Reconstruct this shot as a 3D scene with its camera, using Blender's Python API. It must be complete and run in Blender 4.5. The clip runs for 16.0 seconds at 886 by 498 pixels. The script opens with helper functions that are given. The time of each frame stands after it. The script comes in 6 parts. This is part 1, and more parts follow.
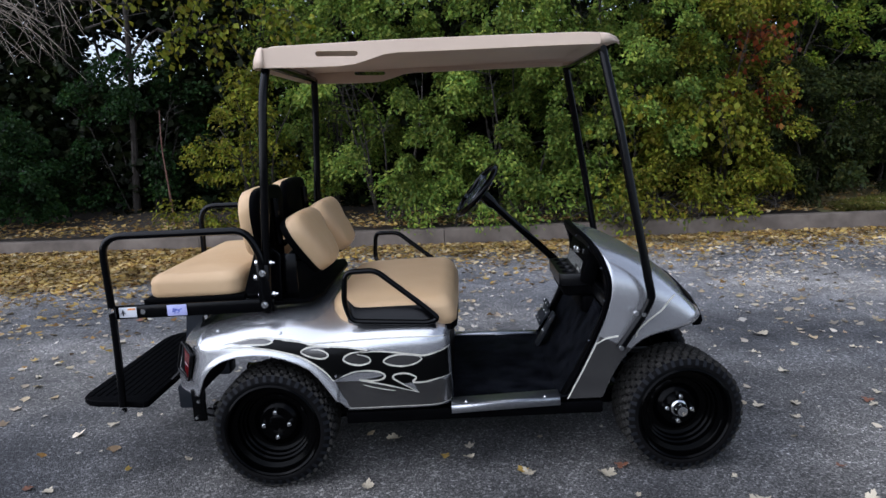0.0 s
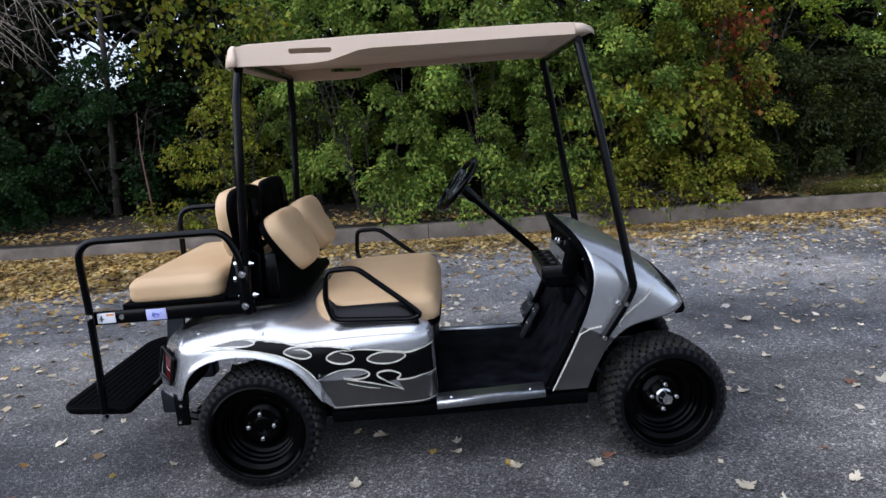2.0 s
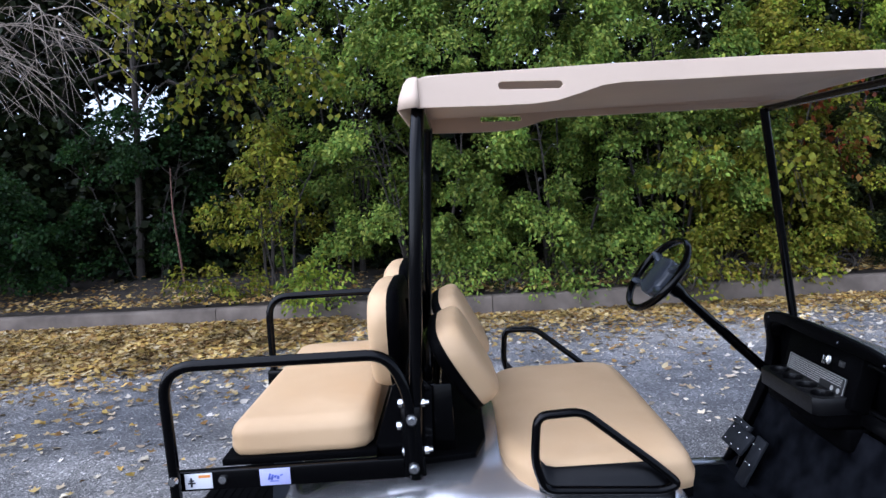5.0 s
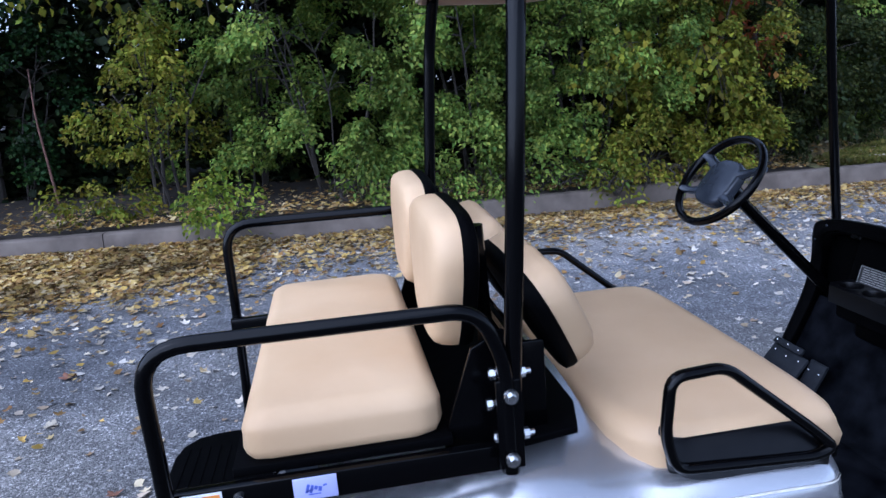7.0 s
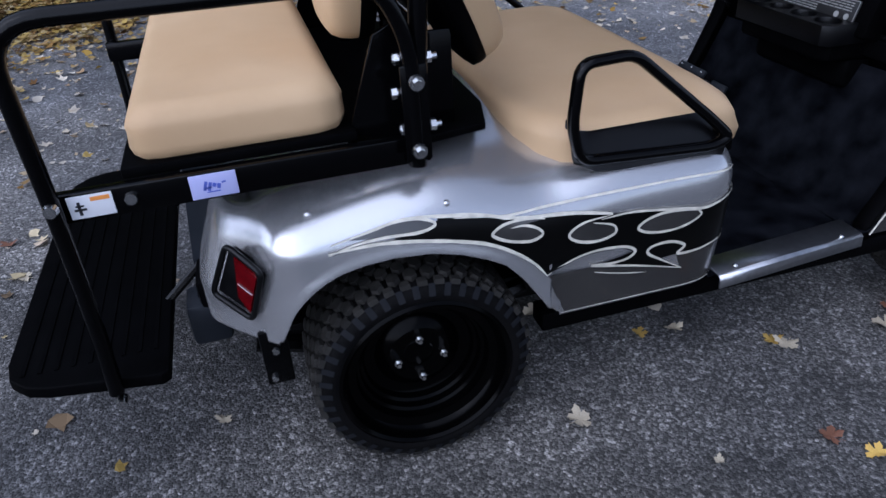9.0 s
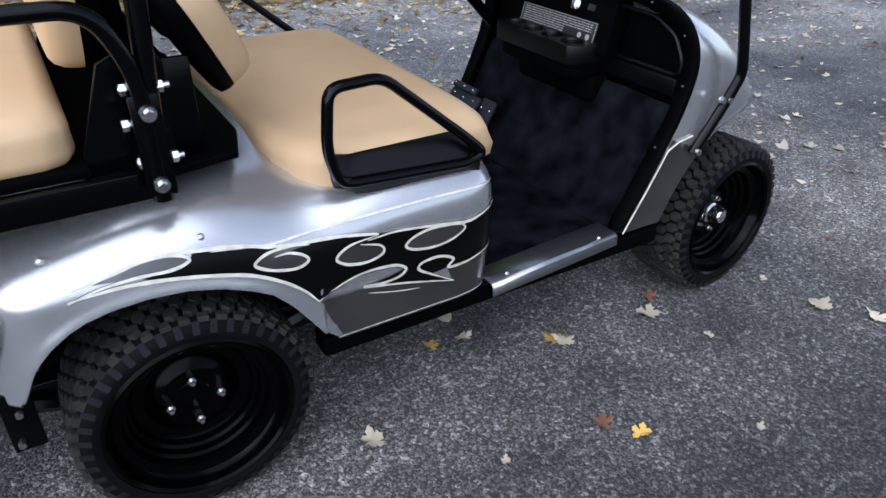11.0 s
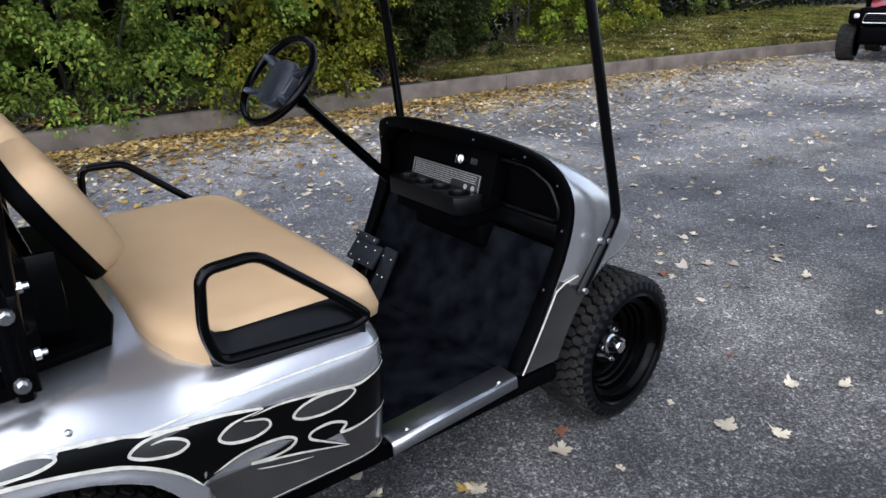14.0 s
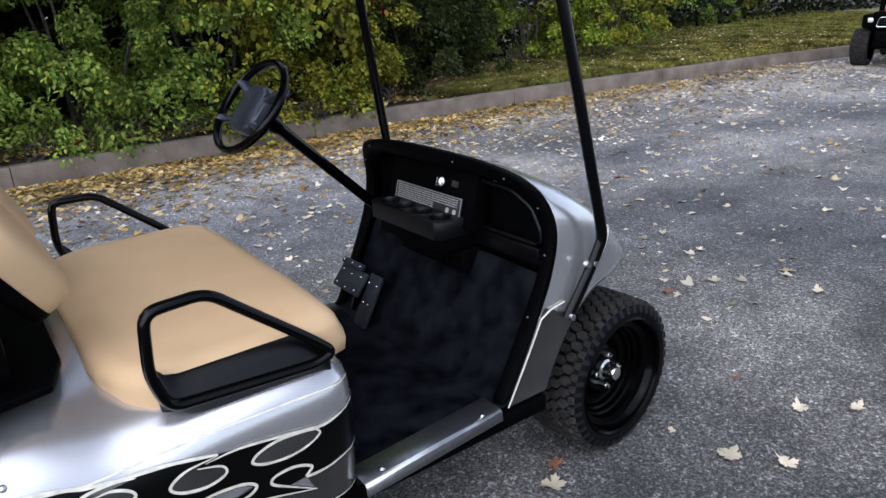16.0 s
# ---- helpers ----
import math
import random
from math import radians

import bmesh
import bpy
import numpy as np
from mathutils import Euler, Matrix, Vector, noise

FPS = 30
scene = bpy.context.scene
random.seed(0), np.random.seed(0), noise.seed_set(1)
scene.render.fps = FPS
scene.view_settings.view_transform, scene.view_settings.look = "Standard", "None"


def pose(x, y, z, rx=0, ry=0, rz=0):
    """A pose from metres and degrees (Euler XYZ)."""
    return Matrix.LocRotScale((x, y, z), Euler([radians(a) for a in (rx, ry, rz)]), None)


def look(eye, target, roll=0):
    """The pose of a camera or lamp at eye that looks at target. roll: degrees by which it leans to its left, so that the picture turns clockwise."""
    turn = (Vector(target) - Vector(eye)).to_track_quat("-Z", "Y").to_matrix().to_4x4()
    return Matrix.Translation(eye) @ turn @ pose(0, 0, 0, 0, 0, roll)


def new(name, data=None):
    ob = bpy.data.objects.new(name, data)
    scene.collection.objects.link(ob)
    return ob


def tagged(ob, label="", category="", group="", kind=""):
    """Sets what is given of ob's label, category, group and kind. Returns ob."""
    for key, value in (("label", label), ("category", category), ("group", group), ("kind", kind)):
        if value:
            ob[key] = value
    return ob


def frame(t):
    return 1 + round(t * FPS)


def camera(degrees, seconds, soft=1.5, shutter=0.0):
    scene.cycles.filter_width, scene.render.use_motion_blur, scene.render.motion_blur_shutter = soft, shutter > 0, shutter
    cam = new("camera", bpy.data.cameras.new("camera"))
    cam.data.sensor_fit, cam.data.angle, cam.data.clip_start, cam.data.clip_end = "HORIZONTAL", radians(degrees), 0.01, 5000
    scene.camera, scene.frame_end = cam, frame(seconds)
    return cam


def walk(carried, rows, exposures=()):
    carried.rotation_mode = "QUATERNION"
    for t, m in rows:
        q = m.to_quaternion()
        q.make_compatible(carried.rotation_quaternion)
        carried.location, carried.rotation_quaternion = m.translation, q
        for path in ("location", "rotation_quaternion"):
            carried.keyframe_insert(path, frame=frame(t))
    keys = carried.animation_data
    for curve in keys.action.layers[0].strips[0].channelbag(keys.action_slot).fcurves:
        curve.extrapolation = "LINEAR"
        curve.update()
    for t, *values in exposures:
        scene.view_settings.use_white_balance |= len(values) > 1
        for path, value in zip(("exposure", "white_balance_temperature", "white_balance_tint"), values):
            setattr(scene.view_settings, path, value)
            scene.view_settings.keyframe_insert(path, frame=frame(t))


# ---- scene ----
cam = camera(63.7, 16.0)
PATH = [
    (0, (0.796, -3.242, 1.434), (0.737, -1.271, 1.098), -2.1),
    (0.5, (0.797, -3.249, 1.433), (0.758, -1.274, 1.121), -2.0),
    (1, (0.8, -3.243, 1.436), (0.778, -1.269, 1.117), -2.0),
    (1.5, (0.806, -3.233, 1.433), (0.79, -1.261, 1.102), -2.7),
    (2, (0.817, -3.228, 1.431), (0.796, -1.26, 1.08), -3.6),
    (2.5, (0.806, -3.208, 1.424), (0.779, -1.245, 1.047), -3.1),
    (3, (0.736, -3.162, 1.424), (0.705, -1.204, 1.019), -0.8),
    (3.5, (0.616, -3.076, 1.439), (0.514, -1.109, 1.093), -2.6),
    (3.7, (0.57, -2.991, 1.446), (0.465, -1.014, 1.167), -2.0),
    (5.8, (-0.074, -1.943, 1.514), (-0.015, 0.047, 1.324), -2.6),
    (6, (-0.099, -1.888, 1.511), (-0.007, 0.099, 1.305), -2.1),
    (6.5, (-0.215, -1.769, 1.495), (0.028, 0.184, 1.136), -1.8),
    (7, (-0.273, -1.699, 1.464), (0.016, 0.225, 1.001), -3.3),
    (7.5, (-0.265, -1.691, 1.423), (0.096, 0.166, 0.774), -3.1),
    (8, (-0.273, -1.688, 1.343), (0.063, 0.064, 0.437), -1.2),
    (8.2, (-0.274, -1.683, 1.306), (0.061, 0.005, 0.287), -1.2),
    (10.3, (-0.269, -1.715, 1.289), (0.468, -0.157, 0.274), 0.6),
    (10.5, (-0.246, -1.708, 1.292), (0.529, -0.149, 0.307), 1.3),
    (11, (-0.152, -1.729, 1.298), (0.746, -0.252, 0.293), 1.1),
    (11.5, (-0.088, -1.749, 1.323), (0.877, -0.289, 0.353), 0.3),
    (12, (-0.048, -1.758, 1.361), (1.007, -0.284, 0.516), -1.3),
    (12.5, (-0.043, -1.768, 1.381), (1.053, -0.268, 0.64), -0.7),
    (13, (-0.038, -1.779, 1.386), (1.093, -0.289, 0.679), -0.1),
    (13.5, (-0.037, -1.783, 1.389), (1.093, -0.28, 0.707), 0.0),
    (14, (-0.039, -1.789, 1.387), (1.072, -0.28, 0.69), -1.1),
    (14.5, (-0.033, -1.801, 1.389), (1.085, -0.292, 0.702), -1.7),
    (15, (-0.033, -1.808, 1.391), (1.091, -0.285, 0.745), -2.2),
    (15.5, (-0.016, -1.801, 1.39), (1.101, -0.278, 0.733), -2.5),
    (16, (0.105, -1.784, 1.383), (1.183, -0.231, 0.73), -3.0),
]
EXPOSURES = [(0, 0.69, 5550, 14), (3.5, 1.0, 5500, 14), (6, 1.2, 4950, 18), (7, 0.98, 4750, 18), (8, 0.36, 4850, 19), (10.5, 0.85, 5600, 14), (11, 1.0, 5500, 13), (12, 1.05, 5750, 12), (16, 1.04, 5700, 14)]
walk(cam, [(t, look(eye, target, roll)) for t, eye, target, roll in PATH], EXPOSURES)

# ---- world, sun, exposure ----
world = bpy.data.worlds.new("sky")
scene.world = world
world.use_nodes = True
wn = world.node_tree.nodes
sky = wn.new("ShaderNodeTexSky")
sky.sky_type, sky.sun_disc = "NISHITA", False
SUN_UP, SUN_TURN = 44.0, 240.0
sky.sun_elevation, sky.sun_rotation = radians(SUN_UP), radians(SUN_TURN)
sky.air_density, sky.dust_density, sky.ozone_density = 1.0, 1.5, 1.0
wn["Background"].inputs["Strength"].default_value = 0.13
pale = wn.new("ShaderNodeHueSaturation")
pale.inputs["Saturation"].default_value = 0.35
world.node_tree.links.new(sky.outputs["Color"], pale.inputs["Color"])
world.node_tree.links.new(pale.outputs["Color"], wn["Background"].inputs["Color"])

sun_data = bpy.data.lights.new("sun", "SUN")
sun_data.energy, sun_data.angle, sun_data.color = 1.65, radians(110), (1.0, 0.97, 0.93)
sun_ob = new("sun", sun_data)
sun_ob.matrix_basis = look((0, 0, 0), (-math.sin(radians(SUN_TURN)), -math.cos(radians(SUN_TURN)), -math.tan(radians(SUN_UP))))


# ---- materials ----
def mat(name, color=(0.5, 0.5, 0.5), rough=0.5, metal=0.0, noise_scale=0.0, vary=0.0, bump=0.0, bump_scale=200.0, coat=0.0,
        color2=None, island=0.0, spec=0.5, rough_vary=0.0, obj_rand=0.0, wrinkle=0.0):
    """A principled material with noise in colour, roughness and relief, in metres."""
    m = bpy.data.materials.new(name)
    m.use_nodes = True
    nt = m.node_tree
    n, l = nt.nodes, nt.links
    b = n["Principled BSDF"]
    b.inputs["Base Color"].default_value = (*color, 1)
    b.inputs["Roughness"].default_value = rough
    b.inputs["Metallic"].default_value = metal
    b.inputs["Specular IOR Level"].default_value = spec
    b.inputs["Coat Weight"].default_value = coat
    b.inputs["Coat Roughness"].default_value = 0.08
    co = n.new("ShaderNodeTexCoord")
    out = None
    if noise_scale:
        t1 = n.new("ShaderNodeTexNoise")
        t1.inputs["Scale"].default_value, t1.inputs["Detail"].default_value = noise_scale, 8
        l.new(co.outputs["Object"], t1.inputs["Vector"])
        ramp = n.new("ShaderNodeMapRange")
        ramp.inputs["From Min"].default_value, ramp.inputs["From Max"].default_value = 0.3, 0.7
        l.new(t1.outputs["Fac"], ramp.inputs["Value"])
        mix = n.new("ShaderNodeMix")
        mix.data_type = "RGBA"
        c2 = color2 or tuple(c * (1 - vary) for c in color)
        mix.inputs[6].default_value, mix.inputs[7].default_value = (*color, 1), (*c2, 1)
        l.new(ramp.outputs["Result"], mix.inputs[0])
        out = mix.outputs[2]
        if rough_vary:
            rr = n.new("ShaderNodeMapRange")
            rr.inputs["To Min"].default_value, rr.inputs["To Max"].default_value = rough - rough_vary, rough + rough_vary
            l.new(t1.outputs["Fac"], rr.inputs["Value"])
            l.new(rr.outputs["Result"], b.inputs["Roughness"])
    if island or obj_rand:
        if island:
            g = n.new("ShaderNodeNewGeometry")
            src = g.outputs["Random Per Island"]
        else:
            g = n.new("ShaderNodeObjectInfo")
            src = g.outputs["Random"]
        amount = island or obj_rand
        mr = n.new("ShaderNodeMapRange")
        mr.inputs["To Min"].default_value, mr.inputs["To Max"].default_value = 1 - amount, 1 + amount
        l.new(src, mr.inputs["Value"])
        hs = n.new("ShaderNodeHueSaturation")
        l.new(mr.outputs["Result"], hs.inputs["Value"])
        if out:
            l.new(out, hs.inputs["Color"])
        else:
            hs.inputs["Color"].default_value = (*color, 1)
        out = hs.outputs["Color"]
    if out:
        l.new(out, b.inputs["Base Color"])
    if bump:
        t2 = n.new("ShaderNodeTexNoise")
        t2.inputs["Scale"].default_value, t2.inputs["Detail"].default_value = bump_scale, 4
        l.new(co.outputs["Object"], t2.inputs["Vector"])
        bp = n.new("ShaderNodeBump")
        bp.inputs["Strength"].default_value, bp.inputs["Distance"].default_value = bump, 0.002
        l.new(t2.outputs["Fac"], bp.inputs["Height"])
        l.new(bp.outputs["Normal"], b.inputs["Normal"])
        if wrinkle:
            # soft folds of stretched cloth
            t3 = n.new("ShaderNodeTexNoise")
            t3.inputs["Scale"].default_value, t3.inputs["Detail"].default_value, t3.inputs["Distortion"].default_value = 5.0, 1.0, 0.3
            l.new(co.outputs["Object"], t3.inputs["Vector"])
            bp2 = n.new("ShaderNodeBump")
            bp2.inputs["Strength"].default_value, bp2.inputs["Distance"].default_value = wrinkle, 0.02
            l.new(t3.outputs["Fac"], bp2.inputs["Height"])
            l.new(bp2.outputs["Normal"], bp.inputs["Normal"])
    return m


def leaf_mat(name, ramp_colors, rough=0.5, thin=0.35):
    """Leaves: a colour for each island picked from a ramp, with some light let through."""
    m = bpy.data.materials.new(name)
    m.use_nodes = True
    nt = m.node_tree
    n, l = nt.nodes, nt.links
    b = n["Principled BSDF"]
    g = n.new("ShaderNodeNewGeometry")
    r = n.new("ShaderNodeValToRGB")
    r.color_ramp.interpolation = "LINEAR"
    els = r.color_ramp.elements
    k = len(ramp_colors)
    while len(els) < k:
        els.new(0.5)
    for i, (e, c) in enumerate(zip(els, ramp_colors)):
        e.position = i / (k - 1)
        e.color = (*c, 1)
    l.new(g.outputs["Random Per Island"], r.inputs["Fac"])
    co = n.new("ShaderNodeTexCoord")
    t = n.new("ShaderNodeTexNoise")
    t.inputs["Scale"].default_value, t.inputs["Detail"].default_value = 2.1, 3
    l.new(co.outputs["Object"], t.inputs["Vector"])
    mr = n.new("ShaderNodeMapRange")
    mr.inputs["From Min"].default_value, mr.inputs["From Max"].default_value = 0.3, 0.7
    mr.inputs["To Min"].default_value, mr.inputs["To Max"].default_value = 0.30, 1.75
    l.new(t.outputs["Fac"], mr.inputs["Value"])
    hs = n.new("ShaderNodeHueSaturation")
    l.new(mr.outputs["Result"], hs.inputs["Value"])
    l.new(r.outputs["Color"], hs.inputs["Color"])
    l.new(hs.outputs["Color"], b.inputs["Base Color"])
    b.inputs["Roughness"].default_value = rough
    b.inputs["Specular IOR Level"].default_value = 0.12
    tr = n.new("ShaderNodeBsdfTranslucent")
    l.new(hs.outputs["Color"], tr.inputs["Color"])
    mx = n.new("ShaderNodeMixShader")
    mx.inputs["Fac"].default_value = thin
    l.new(b.outputs["BSDF"], mx.inputs[1])
    l.new(tr.outputs["BSDF"], mx.inputs[2])
    l.new(mx.outputs["Shader"], n["Material Output"].inputs["Surface"])
    return m


def asphalt_mat():
    m = bpy.data.materials.new("worn asphalt")
    m.use_nodes = True
    nt = m.node_tree
    n, l = nt.nodes, nt.links
    b = n["Principled BSDF"]
    co = n.new("ShaderNodeTexCoord")

    def tex(kind, scale, detail=4.0):
        t = n.new(kind)
        t.inputs["Scale"].default_value = scale
        if "Noise" in kind:
            t.inputs["Detail"].default_value = detail
        l.new(co.outputs["Object"], t.inputs["Vector"])
        return t

    def ramp(src, lo, hi, a, c):
        r = n.new("ShaderNodeMapRange")
        r.inputs["From Min"].default_value, r.inputs["From Max"].default_value = lo, hi
        r.inputs["To Min"].default_value, r.inputs["To Max"].default_value = a, c
        l.new(src, r.inputs["Value"])
        return r.outputs["Result"]

    def mul(a, c):
        x = n.new("ShaderNodeMath")
        x.operation = "MULTIPLY"
        l.new(a, x.inputs[0])
        l.new(c, x.inputs[1])
        return x.outputs[0]

    stones = tex("ShaderNodeTexVoronoi", 165.0)
    chips = tex("ShaderNodeTexVoronoi", 92.0)
    grain = tex("ShaderNodeTexNoise", 330.0, 3)
    patch = tex("ShaderNodeTexNoise", 0.55, 5)
    mid = tex("ShaderNodeTexNoise", 4.0, 6)
    sep = n.new("ShaderNodeSeparateColor")
    l.new(stones.outputs["Color"], sep.inputs["Color"])
    sep2 = n.new("ShaderNodeSeparateColor")
    l.new(chips.outputs["Color"], sep2.inputs["Color"])
    speck = mul(ramp(sep.outputs[0], 0.30, 1.0, 0.50, 2.0), ramp(sep2.outputs[1], 0.72, 1.0, 0.88, 2.3))
    v = mul(mul(speck, ramp(grain.outputs["Fac"], 0.3, 0.7, 0.65, 1.35)), mul(ramp(patch.outputs["Fac"], 0.3, 0.7, 0.72, 1.35), ramp(mid.outputs["Fac"], 0.3, 0.7, 0.72, 1.3)))
    # pale sandy streaks left by wheels and rain
    turn = n.new("ShaderNodeMapping")
    turn.inputs["Rotation"].default_value, turn.inputs["Scale"].default_value = (0, 0, radians(-14)), (0.30, 1.25, 1)
    l.new(co.outputs["Object"], turn.inputs["Vector"])
    streak = n.new("ShaderNodeTexNoise")
    streak.inputs["Scale"].default_value, streak.inputs["Detail"].default_value = 0.9, 7
    l.new(turn.outputs["Vector"], streak.inputs["Vector"])
    v = mul(v, ramp(streak.outputs["Fac"], 0.36, 0.70, 0.80, 1.7))
    # darker on the cart's near side, paler towards the kerb, in uneven patches
    xyz = n.new("ShaderNodeSeparateXYZ")
    l.new(co.outputs["Object"], xyz.inputs["Vector"])
    add = n.new("ShaderNodeMath")
    add.operation = "MULTIPLY_ADD"
    l.new(patch.outputs["Fac"], add.inputs[0])
    add.inputs[1].default_value = 3.0
    l.new(xyz.outputs["Y"], add.inputs[2])
    add2 = n.new("ShaderNodeMath")
    add2.operation = "MULTIPLY_ADD"
    l.new(xyz.outputs["X"], add2.inputs[0])
    add2.inputs[1].default_value = 0.10
    l.new(add.outputs[0], add2.inputs[2])
    v = mul(v, ramp(add2.outputs[0], 0.3, 5.0, 0.46, 1.95))
    tint = n.new("ShaderNodeMix")
    tint.data_type = "RGBA"
    tint.inputs[6].default_value, tint.inputs[7].default_value = (0.0545, 0.0545, 0.0565, 1), (0.079, 0.0745, 0.0680, 1)
    l.new(ramp(patch.outputs["Fac"], 0.4, 0.65, 0, 1), tint.inputs[0])
    hs = n.new("ShaderNodeHueSaturation")
    l.new(tint.outputs[2], hs.inputs["Color"])
    l.new(v, hs.inputs["Value"])
    l.new(hs.outputs["Color"], b.inputs["Base Color"])
    b.inputs["Roughness"].default_value = 0.82
    b.inputs["Specular IOR Level"].default_value = 0.35
    bp = n.new("ShaderNodeBump")
    bp.inputs["Strength"].default_value, bp.inputs["Distance"].default_value = 0.7, 0.004
    l.new(stones.outputs["Distance"], bp.inputs["Height"])
    bp.invert = True
    l.new(bp.outputs["Normal"], b.inputs["Normal"])
    return m


